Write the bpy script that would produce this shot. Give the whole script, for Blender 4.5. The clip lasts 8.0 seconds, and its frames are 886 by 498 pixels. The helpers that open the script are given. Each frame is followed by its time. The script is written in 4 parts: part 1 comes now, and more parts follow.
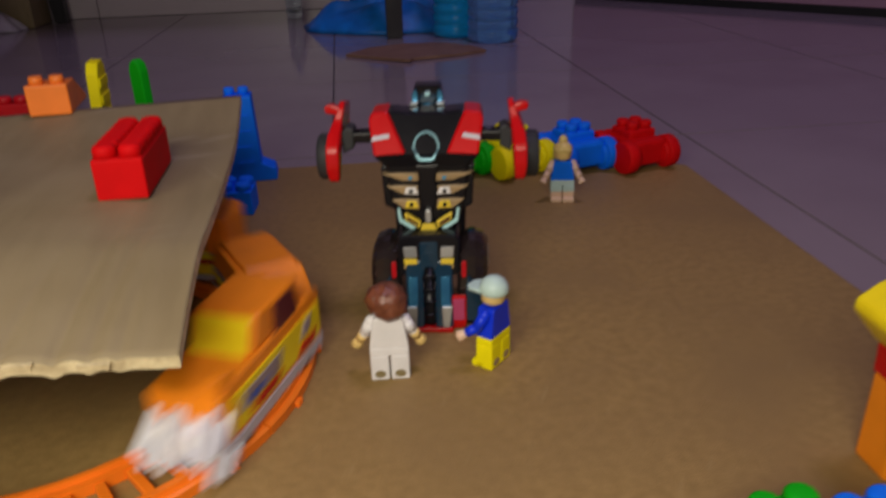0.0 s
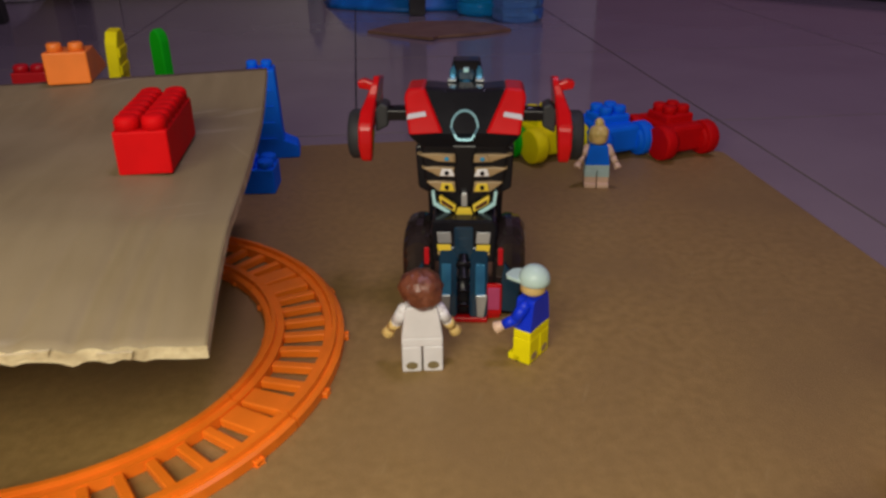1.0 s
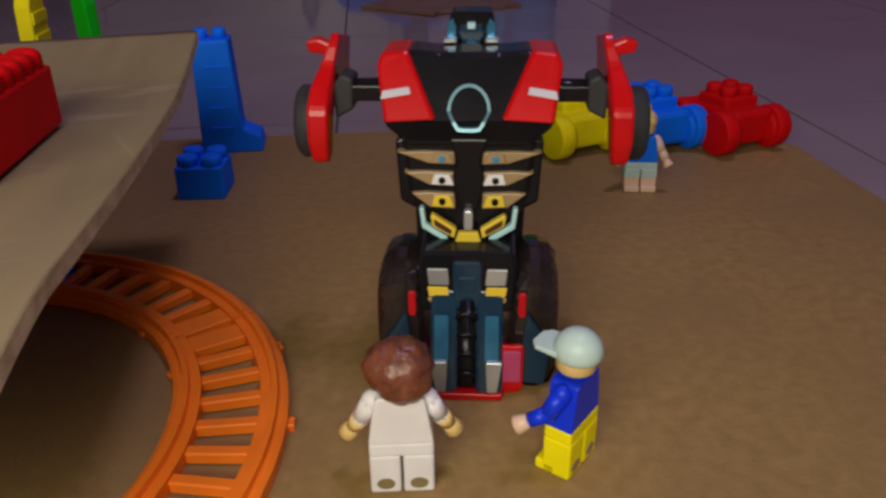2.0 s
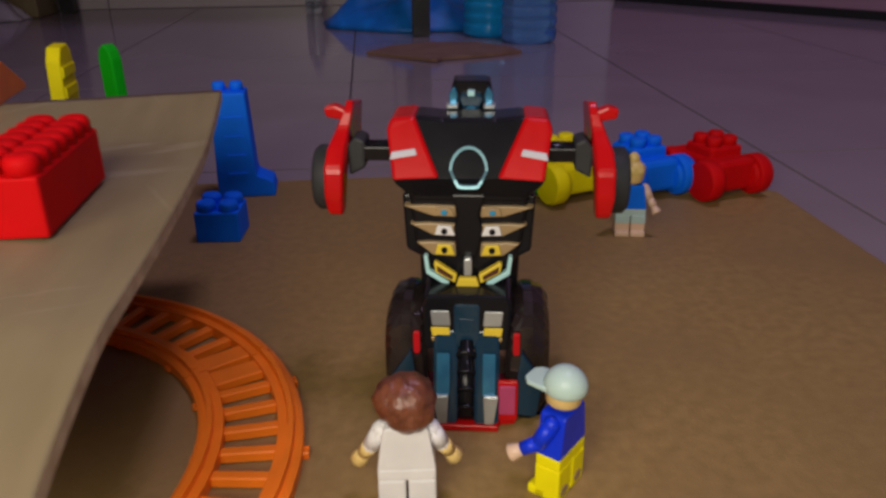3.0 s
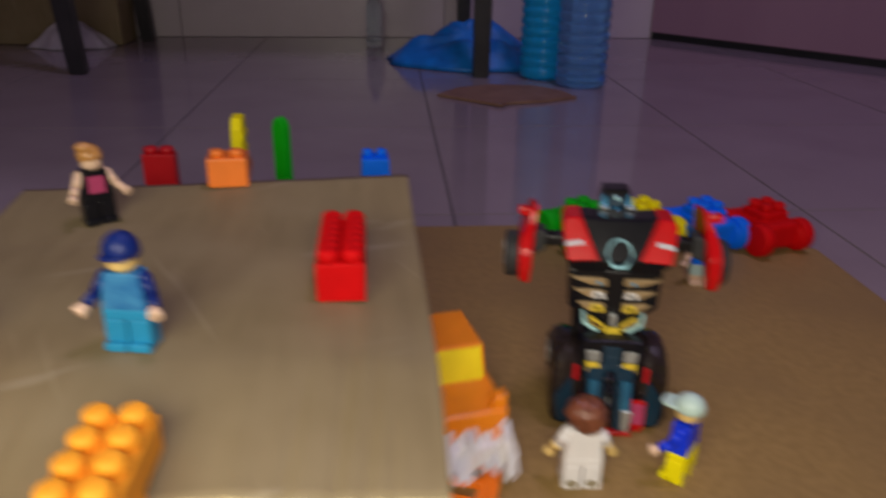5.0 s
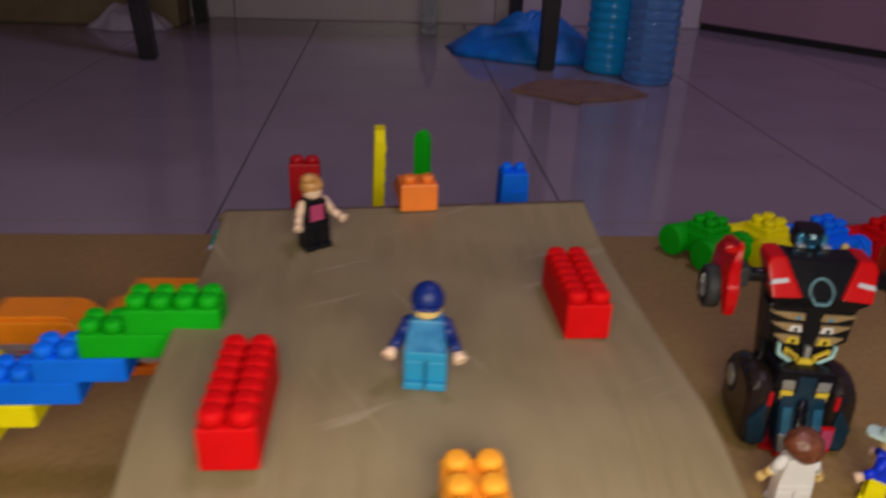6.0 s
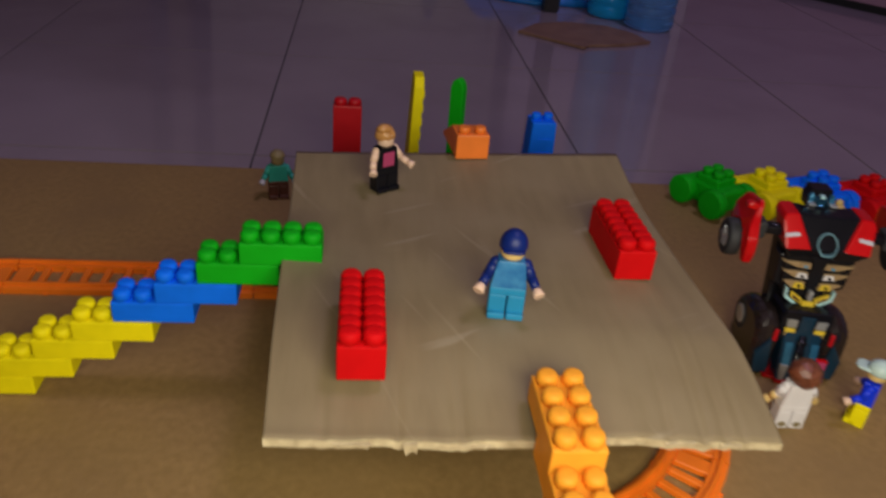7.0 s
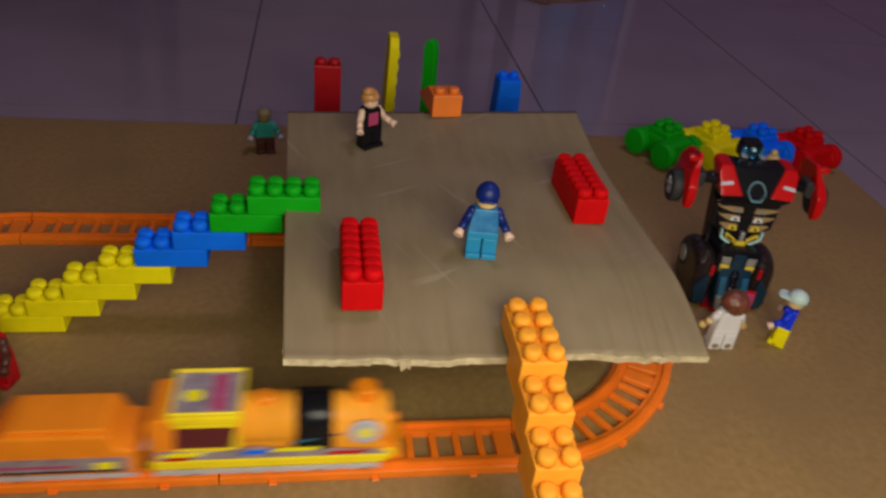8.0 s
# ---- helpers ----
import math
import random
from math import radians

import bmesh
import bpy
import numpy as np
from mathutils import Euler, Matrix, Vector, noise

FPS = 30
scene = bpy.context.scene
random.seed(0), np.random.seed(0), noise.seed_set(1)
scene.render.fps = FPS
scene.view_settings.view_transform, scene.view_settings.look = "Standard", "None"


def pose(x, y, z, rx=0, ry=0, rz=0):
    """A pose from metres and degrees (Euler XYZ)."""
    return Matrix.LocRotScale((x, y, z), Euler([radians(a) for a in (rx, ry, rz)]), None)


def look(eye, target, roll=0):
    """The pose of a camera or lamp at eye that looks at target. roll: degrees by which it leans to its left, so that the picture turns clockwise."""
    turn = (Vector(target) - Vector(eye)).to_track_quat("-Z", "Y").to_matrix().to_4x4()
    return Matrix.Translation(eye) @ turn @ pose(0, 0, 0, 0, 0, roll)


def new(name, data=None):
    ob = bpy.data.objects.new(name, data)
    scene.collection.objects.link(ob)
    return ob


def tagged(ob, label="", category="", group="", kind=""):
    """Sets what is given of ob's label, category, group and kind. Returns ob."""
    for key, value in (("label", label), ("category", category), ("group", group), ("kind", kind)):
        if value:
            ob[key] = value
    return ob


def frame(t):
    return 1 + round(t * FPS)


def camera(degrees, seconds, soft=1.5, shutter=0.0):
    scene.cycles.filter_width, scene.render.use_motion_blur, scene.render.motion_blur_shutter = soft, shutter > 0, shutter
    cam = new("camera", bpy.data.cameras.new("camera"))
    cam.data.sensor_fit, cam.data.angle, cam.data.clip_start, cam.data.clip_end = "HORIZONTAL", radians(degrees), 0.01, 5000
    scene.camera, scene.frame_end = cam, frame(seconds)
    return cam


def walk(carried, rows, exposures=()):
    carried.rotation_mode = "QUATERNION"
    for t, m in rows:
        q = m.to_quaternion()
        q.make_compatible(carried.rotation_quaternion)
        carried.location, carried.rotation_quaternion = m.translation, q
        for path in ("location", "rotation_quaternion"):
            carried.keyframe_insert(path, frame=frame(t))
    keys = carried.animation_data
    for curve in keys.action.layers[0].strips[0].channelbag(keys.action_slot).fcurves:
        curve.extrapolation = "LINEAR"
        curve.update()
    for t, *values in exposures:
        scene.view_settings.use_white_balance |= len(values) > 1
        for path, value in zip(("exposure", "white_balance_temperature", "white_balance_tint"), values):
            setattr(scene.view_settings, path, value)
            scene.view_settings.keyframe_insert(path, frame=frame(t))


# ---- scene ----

cam = camera(60.06, 8.0, soft=2.7, shutter=0.9)
PATH = [
    (0, (-0.0115, -0.3032, 0.1982), (0.1989, 1.5133, -0.6116), -1.7),
    (0.3, (-0.0200, -0.2920, 0.1840), (0.1920, 1.5180, -0.6440), -1.2),
    (0.5, (-0.0227, -0.2861, 0.1809), (0.1718, 1.5140, -0.6687), -1.0),
    (0.7, (-0.0228, -0.2860, 0.1815), (0.1640, 1.5150, -0.6690), -0.8),
    (1, (-0.0213, -0.2830, 0.1919), (0.1592, 1.5173, -0.6605), -0.6),
    (1.5, (-0.0088, -0.2072, 0.1596), (0.1395, 1.5866, -0.7124), -0.6),
    (2, (-0.0057, -0.1666, 0.1564), (0.1601, 1.6221, -0.7230), -0.7),
    (2.2, (-0.0030, -0.1666, 0.1600), (0.1420, 1.6280, -0.7120), -0.7),
    (3.3, (-0.0154, -0.2191, 0.1791), (0.1787, 1.6156, -0.5929), -0.2),
    (3.5, (-0.0221, -0.2476, 0.1880), (0.1961, 1.5876, -0.5767), -0.2),
    (4, (-0.0273, -0.2964, 0.2073), (0.1803, 1.5408, -0.5555), -0.2),
    (4.5, (-0.0388, -0.2925, 0.2177), (0.1271, 1.5500, -0.5423), -0.3),
    (5, (-0.0893, -0.2811, 0.2408), (0.0492, 1.5554, -0.5391), 0.8),
    (5.2, (-0.1120, -0.2768, 0.2478), (0.0021, 1.5658, -0.5215), 1.0),
    (6.3, (-0.2348, -0.2889, 0.2812), (-0.0647, 1.4872, -0.6224), 3.0),
    (6.5, (-0.2513, -0.2948, 0.2790), (-0.0602, 1.4585, -0.6642), 3.7),
    (7, (-0.2625, -0.3240, 0.3069), (-0.0359, 1.3896, -0.6991), 5.4),
    (7.5, (-0.2677, -0.3549, 0.3120), (-0.0023, 1.3288, -0.7343), 6.0),
    (8, (-0.2810, -0.3755, 0.3386), (0.0406, 1.2551, -0.7739), 6.6),
]
EXPOSURES = [(0.0, -0.05), (2.0, 0.03), (4.0, 0.12), (5.0, 0.06), (6.5, 0.0), (8.0, -0.30)]
walk(cam, [(t, look(eye, target, roll)) for t, eye, target, roll in PATH], EXPOSURES)

# ---- light: a phone's torch near the toys, an added dim overhead fill ----
world = bpy.data.worlds.new("world")
scene.world = world
world.use_nodes = True
world.node_tree.nodes["Background"].inputs["Color"].default_value = (0.10, 0.08, 0.13, 1)
world.node_tree.nodes["Background"].inputs["Strength"].default_value = 0.1

TORCH_WATTS, FILL_WATTS = 3.1, 15.0
torch = new("torch", bpy.data.lights.new("torch", "AREA"))
torch.data.shape, torch.data.size, torch.data.size_y = "ELLIPSE", 0.48, 0.26
torch.data.energy, torch.data.color = TORCH_WATTS, (1.0, 0.92, 0.74)
torch.matrix_world = look((-0.16, -0.43, 0.335), (-0.12, 0.18, 0.0))
# Unseen overhead source, added to give the room its dim violet ambience.
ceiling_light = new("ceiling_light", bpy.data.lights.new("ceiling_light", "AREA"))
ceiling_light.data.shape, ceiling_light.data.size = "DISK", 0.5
ceiling_light.data.energy, ceiling_light.data.color = FILL_WATTS, (0.74, 0.58, 0.97)
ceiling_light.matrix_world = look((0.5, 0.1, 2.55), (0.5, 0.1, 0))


# ---- materials ----
def shader(name, rough=0.4, metal=0.0, spec=0.5):
    m = bpy.data.materials.new(name)
    m.use_nodes = True
    b = m.node_tree.nodes["Principled BSDF"]
    b.inputs["Roughness"].default_value = rough
    b.inputs["Metallic"].default_value = metal
    b.inputs["Specular IOR Level"].default_value = spec
    return m, m.node_tree, b


def mottled(name, c1, c2, scale, rough=0.4, metal=0.0, bump=0.0, bump_scale=None, spec=0.5, stretch=(1, 1, 1), rough_var=0.0, c3=None, scale3=8.0):
    """A surface of two colours mixed by noise, with an optional large-scale stain and a fine relief."""
    m, tree, b = shader(name, rough, metal, spec)
    n, l = tree.nodes, tree.links
    co = n.new("ShaderNodeTexCoord")
    mp = n.new("ShaderNodeMapping")
    mp.inputs["Scale"].default_value = stretch
    l.new(co.outputs["Object"], mp.inputs["Vector"])
    tx = n.new("ShaderNodeTexNoise")
    tx.inputs["Scale"].default_value, tx.inputs["Detail"].default_value = scale, 6
    l.new(mp.outputs["Vector"], tx.inputs["Vector"])
    rp = n.new("ShaderNodeValToRGB")
    rp.color_ramp.elements[0].position, rp.color_ramp.elements[1].position = 0.32, 0.68
    rp.color_ramp.elements[0].color, rp.color_ramp.elements[1].color = (*c1, 1), (*c2, 1)
    l.new(tx.outputs["Fac"], rp.inputs["Fac"])
    out = rp.outputs["Color"]
    if c3:
        t3 = n.new("ShaderNodeTexNoise")
        t3.inputs["Scale"].default_value, t3.inputs["Detail"].default_value = scale3, 4
        l.new(co.outputs["Object"], t3.inputs["Vector"])
        r3 = n.new("ShaderNodeValToRGB")
        r3.color_ramp.elements[0].position, r3.color_ramp.elements[1].position = 0.45, 0.75
        l.new(t3.outputs["Fac"], r3.inputs["Fac"])
        mx = n.new("ShaderNodeMixRGB")
        l.new(r3.outputs["Color"], mx.inputs["Fac"])
        l.new(out, mx.inputs["Color1"])
        mx.inputs["Color2"].default_value = (*c3, 1)
        out = mx.outputs["Color"]
    l.new(out, b.inputs["Base Color"])
    if rough_var:
        mr = n.new("ShaderNodeMapRange")
        mr.inputs["To Min"].default_value, mr.inputs["To Max"].default_value = rough - rough_var, rough + rough_var
        l.new(tx.outputs["Fac"], mr.inputs["Value"])
        l.new(mr.outputs["Result"], b.inputs["Roughness"])
    if bump:
        bt = n.new("ShaderNodeTexNoise")
        bt.inputs["Scale"].default_value, bt.inputs["Detail"].default_value = bump_scale or scale * 3, 4
        l.new(mp.outputs["Vector"], bt.inputs["Vector"])
        bp = n.new("ShaderNodeBump")
        bp.inputs["Strength"].default_value, bp.inputs["Distance"].default_value = bump, 0.001
        l.new(bt.outputs["Fac"], bp.inputs["Height"])
        l.new(bp.outputs["Normal"], b.inputs["Normal"])
    return m


def plastic(name, c, rough=0.42, var=0.14, spec=0.32):
    d = tuple(v * (1 - var) for v in c)
    return mottled(name, d, c, 60, rough, bump=0.05, bump_scale=240, rough_var=0.06, spec=spec)


RED = plastic("red_plastic", (0.52, 0.004, 0.006), 0.24)
BRICK_RED = plastic("red_brick_plastic", (0.62, 0.003, 0.005), 0.62, spec=0.10)
DARK_RED = plastic("dark_red_plastic", (0.50, 0.005, 0.012))
BLUE = plastic("blue_plastic", (0.003, 0.17, 1.0), 0.58, spec=0.14)
GREEN = plastic("green_plastic", (0.004, 0.41, 0.008), 0.58, spec=0.14)
YELLOW = plastic("yellow_plastic", (0.93, 0.82, 0.004), 0.58, spec=0.14)
STAIR_ORANGE = plastic("stair_orange", (0.95, 0.39, 0.030), 0.52, spec=0.2)
ORANGE = plastic("orange_plastic", (0.90, 0.22, 0.030))
TRACK_ORANGE = plastic("track_orange", (0.95, 0.22, 0.014), 0.38)
TRAIN_ORANGE = plastic("train_orange", (0.93, 0.275, 0.012), 0.36)
TRAIN_YELLOW = plastic("train_yellow", (0.93, 0.73, 0.012), 0.36)
WHITE = plastic("white_plastic", (0.80, 0.79, 0.82))
PALE_GREY = plastic("pale_grey_plastic", (0.52, 0.52, 0.58))
BLACK = plastic("black_plastic", (0.008, 0.008, 0.011), 0.22, spec=0.22)
RUBBER = plastic("tyre_rubber", (0.03, 0.032, 0.036), 0.6)
DARK_TEAL = plastic("dark_teal_plastic", (0.009, 0.036, 0.070), 0.14, spec=0.5)
TEAL = mottled("teal_metallic", (0.035, 0.17, 0.34), (0.06, 0.27, 0.46), 90, 0.16, 0.5)
ARCH_BLACK = plastic("brown_black_gloss", (0.020, 0.014, 0.014), 0.16, spec=0.5)
RING = mottled("pale_teal_metal", (0.10, 0.23, 0.28), (0.16, 0.31, 0.36), 90, 0.32, 0.4)
SILVER = mottled("silver_paint", (0.42, 0.45, 0.47), (0.55, 0.58, 0.60), 80, 0.28, 0.6)
GOLD = mottled("gold_paint", (0.42, 0.28, 0.10), (0.55, 0.38, 0.14), 90, 0.35, 0.35)
GOLD_YELLOW = plastic("gold_yellow_paint", (0.78, 0.58, 0.05), 0.35)
CYAN_WHITE = plastic("pale_cyan_paint", (0.45, 0.75, 0.80), 0.3)
BRONZE = plastic("bronze_paint", (0.36, 0.25, 0.13), 0.35)
MAROON = plastic("maroon_sticker", (0.12, 0.02, 0.025), 0.35)
STICKER_GREY = mottled("grey_sticker", (0.20, 0.16, 0.19), (0.36, 0.31, 0.35), 120, 0.35)
STICKER_PINK = plastic("pink_sticker", (0.45, 0.06, 0.16), 0.35)
SKIN_YELLOW = plastic("doll_skin_yellow", (0.80, 0.58, 0.22), 0.35)
SKIN_PALE = plastic("doll_skin_pale", (0.78, 0.55, 0.40), 0.35)
HAIR_BROWN = mottled("doll_hair_brown", (0.10, 0.030, 0.015), (0.20, 0.065, 0.035), 300, 0.3, bump=0.6, bump_scale=420)
HAIR_BLOND = mottled("doll_hair_blond", (0.62, 0.46, 0.13), (0.80, 0.62, 0.24), 300, 0.35, bump=0.5, bump_scale=420)
HAIR_GINGER = mottled("doll_hair_ginger", (0.40, 0.19, 0.05), (0.55, 0.28, 0.09), 300, 0.35, bump=0.5, bump_scale=420)
NAVY = plastic("navy_plastic", (0.004, 0.018, 0.15), 0.4)
DENIM = mottled("denim_print", (0.01, 0.12, 0.36), (0.05, 0.25, 0.50), 160, 0.4)
SKY = plastic("sky_blue_plastic", (0.02, 0.27, 0.52), 0.4)
SHIRT_BLUE = plastic("royal_blue_plastic", (0.003, 0.035, 0.74), 0.4)
CAP_GREEN = plastic("pale_green_cap", (0.52, 0.70, 0.66), 0.35)
TEAL_SHIRT = plastic("teal_shirt", (0.03, 0.36, 0.28), 0.4)
BROWN = plastic("brown_plastic", (0.09, 0.03, 0.018), 0.4)
OLIVE = plastic("olive_plastic", (0.24, 0.19, 0.09), 0.45)
SHORTS = plastic("pale_teal_shorts", (0.48, 0.66, 0.66), 0.4)
BOARD = mottled("hardboard", (0.255, 0.163, 0.056), (0.325, 0.210, 0.076), 190, 0.55, bump=0.25, bump_scale=900, spec=0.3, rough_var=0.08, c3=(0.245, 0.158, 0.062), scale3=9)
CARD = mottled("cardboard", (0.207, 0.160, 0.085), (0.238, 0.187, 0.101), 24, 0.58, bump=0.25, bump_scale=34, spec=0.3, stretch=(5, 1, 1), c3=(0.262, 0.210, 0.122), scale3=14)


def scuffed(m, pale, angle, stretch, scale, lo, hi, strength):
    """Adds pale hairline scuffs and creases to a material's base colour."""
    n, l = m.node_tree.nodes, m.node_tree.links
    base = n["Principled BSDF"].inputs["Base Color"]
    old = base.links[0].from_socket
    co, mp, tx, rp, mx = n.new("ShaderNodeTexCoord"), n.new("ShaderNodeMapping"), n.new("ShaderNodeTexNoise"), n.new("ShaderNodeMapRange"), n.new("ShaderNodeMixRGB")
    mp.vector_type = "TEXTURE"
    mp.inputs["Rotation"].default_value, mp.inputs["Scale"].default_value = (0, 0, radians(angle)), stretch
    tx.inputs["Scale"].default_value, tx.inputs["Detail"].default_value, tx.inputs["Distortion"].default_value = scale, 2, 0.4
    rp.inputs["From Min"].default_value, rp.inputs["From Max"].default_value, rp.inputs["To Max"].default_value = lo, hi, strength
    l.new(co.outputs["Object"], mp.inputs["Vector"])
    l.new(mp.outputs["Vector"], tx.inputs["Vector"])
    l.new(tx.outputs["Fac"], rp.inputs["Value"])
    l.new(rp.outputs["Result"], mx.inputs["Fac"])
    l.new(old, mx.inputs["Color1"])
    mx.inputs["Color2"].default_value = (*pale, 1)
    l.new(mx.outputs["Color"], base)


scuffed(CARD, (0.42, 0.37, 0.27), 28, (1, 1 / 9, 1), 9, 0.67, 0.73, 0.28)
scuffed(CARD, (0.40, 0.34, 0.22), -62, (1, 1 / 14, 1), 7, 0.68, 0.73, 0.28)
scuffed(BOARD, (0.36, 0.26, 0.12), 60, (1, 1 / 5, 1), 40, 0.66, 0.78, 0.35)
CARD_EDGE = mottled("cardboard_edge", (0.40, 0.32, 0.19), (0.66, 0.57, 0.36), 160, 0.7, bump=0.6, bump_scale=500)
CARD_DARK = mottled("dark_cardboard", (0.20, 0.11, 0.07), (0.27, 0.16, 0.10), 30, 0.65, bump=0.3)
TILE = mottled("floor_tile", (0.250, 0.205, 0.228), (0.300, 0.252, 0.275), 7, 0.09, bump=0.04, bump_scale=30, rough_var=0.03, c3=(0.27, 0.225, 0.25), scale3=3)
GROUT = mottled("grout", (0.06, 0.055, 0.055), (0.10, 0.09, 0.09), 40, 0.8)
WALL = mottled("painted_wall", (0.62, 0.53, 0.58), (0.68, 0.59, 0.64), 4, 0.6, bump=0.1, bump_scale=60)
SKIRTING = mottled("skirting_tile", (0.58, 0.51, 0.55), (0.66, 0.59, 0.63), 5, 0.3)
DOOR = mottled("painted_door", (0.36, 0.21, 0.28), (0.41, 0.25, 0.32), 5, 0.45, bump=0.08, bump_scale=50, stretch=(1, 1, 0.2))
LEG_BLACK = mottled("black_metal", (0.010, 0.010, 0.013), (0.022, 0.020, 0.024), 30, 0.45)
TABLE_TOP = mottled("dark_tabletop", (0.05, 0.035, 0.03), (0.08, 0.055, 0.045), 12, 0.4, stretch=(1, 8, 1))
BAG_BLUE = mottled("blue_cloth", (0.002, 0.15, 0.56), (0.004, 0.24, 0.80), 40, 0.5, bump=0.6, bump_scale=60)
BAG_WHITE = mottled("white_plastic_bag", (0.45, 0.42, 0.50), (0.62, 0.58, 0.66), 30, 0.3, bump=0.6, bump_scale=40)


def clear(name, c, rough=0.08, trans=0.85):
    m, tree, b = shader(name, rough)
    b.inputs["Base Color"].default_value = (*c, 1)
    b.inputs["Transmission Weight"].default_value = trans
    b.inputs["IOR"].default_value = 1.35
    return m


BOTTLE_CYAN = clear("cyan_bottle_plastic", (0.02, 0.52, 1.0), 0.12, 0.45)
FILM = clear("pale_plastic_film", (0.82, 0.83, 0.92), 0.25, 0.25)
BOTTLE_CLEAR = clear("clear_plastic", (0.80, 0.92, 0.96), 0.06, 0.92)
BOTTLE_BLUE = clear("blue_clear_plastic", (0.22, 0.55, 1.0), 0.06, 0.80)


# ---- mesh helpers ----
def place(bm, before, m):
    bmesh.ops.transform(bm, matrix=m, verts=[v for v in bm.verts if v not in before])


def box(bm, x0, x1, y0, y1, z0, z1, bevel=0.0, mat=0, m=None, seg=2):
    b = bmesh.new()
    bmesh.ops.create_cube(b, size=1)
    for v in b.verts:
        v.co = ((x0 + x1) / 2 + v.co.x * (x1 - x0), (y0 + y1) / 2 + v.co.y * (y1 - y0), (z0 + z1) / 2 + v.co.z * (z1 - z0))
    if bevel:
        bmesh.ops.bevel(b, geom=b.edges[:], offset=bevel, segments=seg, affect="EDGES", profile=0.5)
    return merge(bm, b, mat, m)


def merge(bm, b, mat=0, m=None):
    """Adds the mesh b to bm, turned by m, with material slot mat."""
    if m is not None:
        bmesh.ops.transform(b, matrix=m, verts=b.verts)
    made = {v: bm.verts.new(v.co) for v in b.verts}
    for f in b.faces:
        g = bm.faces.new([made[v] for v in f.verts])
        g.material_index, g.smooth = mat, f.smooth
    b.free()
    return bm


def lathe(bm, rings, seg=16, mat=0, m=None, smooth=True):
    """A turned form round z from (radius, z) rings, closed at both ends."""
    b = bmesh.new()
    rows = []
    for r, z in rings:
        rows.append([b.verts.new((max(r, 1e-5) * math.cos(2 * math.pi * i / seg), max(r, 1e-5) * math.sin(2 * math.pi * i / seg), z)) for i in range(seg)])
    for a, c in zip(rows, rows[1:]):
        for i in range(seg):
            b.faces.new((a[i], a[(i + 1) % seg], c[(i + 1) % seg], c[i])).smooth = smooth and (c[0].co.z - a[0].co.z) ** 2 > 0.6 * (c[0].co.x - a[0].co.x) ** 2
    b.faces.new(rows[0][::-1])
    b.faces.new(rows[-1])
    return merge(bm, b, mat, m)


def rod(bm, p, q, r0, r1=None, seg=12, mat=0, bevel=0.0):
    p, q = Vector(p), Vector(q)
    h = (q - p).length
    m = Matrix.Translation(p) @ (q - p).to_track_quat("Z", "Y").to_matrix().to_4x4()
    r1 = r0 if r1 is None else r1
    rings = [(r0, 0), (r1, h)] if not bevel else [(r0 - bevel, 0), (r0, bevel), (r1, h - bevel), (r1 - bevel, h)]
    return lathe(bm, rings, seg, mat, m)


def prism(bm, outline, d0, d1, axis="y", bevel=0.0, mat=0, m=None):
    """Extrudes a flat outline along an axis: points are (x, z) for y, (y, z) for x, (x, y) for z."""
    b = bmesh.new()
    put = {"y": lambda a, c, d: (a, d, c), "x": lambda a, c, d: (d, a, c), "z": lambda a, c, d: (a, c, d)}[axis]
    lo = [b.verts.new(put(a, c, d0)) for a, c in outline]
    hi = [b.verts.new(put(a, c, d1)) for a, c in outline]
    b.faces.new(lo)
    b.faces.new(hi[::-1])
    for i in range(len(lo)):
        j = (i + 1) % len(lo)
        b.faces.new((lo[j], lo[i], hi[i], hi[j]))
    bmesh.ops.recalc_face_normals(b, faces=b.faces)
    if bevel:
        bmesh.ops.bevel(b, geom=b.edges[:], offset=bevel, segments=2, affect="EDGES", profile=0.5)
    return merge(bm, b, mat, m)


def ball(bm, c, rx, ry, rz, mat=0, seg=16, rough=0.0, freq=200.0, cut=None):
    b = bmesh.new()
    bmesh.ops.create_uvsphere(b, u_segments=seg, v_segments=seg // 2 + 2, radius=1)
    for v in b.verts:
        k = 1 + rough * noise.noise(Vector((v.co.x * rx, v.co.y * ry, v.co.z * rz)) * freq)
        z = v.co.z if cut is None else max(v.co.z, cut)
        v.co = (c[0] + v.co.x * rx * k, c[1] + v.co.y * ry * k, c[2] + z * rz * k)
    for f in b.faces:
        f.smooth = True
    return merge(bm, b, mat)


def mesh_of(name, bm, mats):
    me = bpy.data.meshes.new(name)
    bmesh.ops.recalc_face_normals(bm, faces=bm.faces)
    bm.to_mesh(me)
    bm.free()
    for mt in mats if isinstance(mats, (list, tuple)) else [mats]:
        me.materials.append(mt)
    return me


def part(name, bm, mats, parent, label=""):
    ob = new(name, mesh_of(name, bm, mats))
    ob.parent = parent
    return tagged(ob, label)


def thing(name, m, label, category, group="", kind=""):
    ob = new(name)
    ob.empty_display_size = 0.01
    ob.matrix_basis = m
    return tagged(ob, label, category, group, kind)


def solid(name, bm, mats, m, label, category, group="", kind=""):
    ob = new(name, mesh_of(name, bm, mats))
    ob.matrix_basis = m
    return tagged(ob, label, category, group, kind)


# ---- room ----
TILE_SIZE, TX, TY = 0.332, -0.363, 0.376
X0, X1, Y0, Y1 = TX - 6 * TILE_SIZE, TX + 8 * TILE_SIZE, TY - 9 * TILE_SIZE, TY + 4 * TILE_SIZE
FLOOR = -0.004
BACK = 1.575


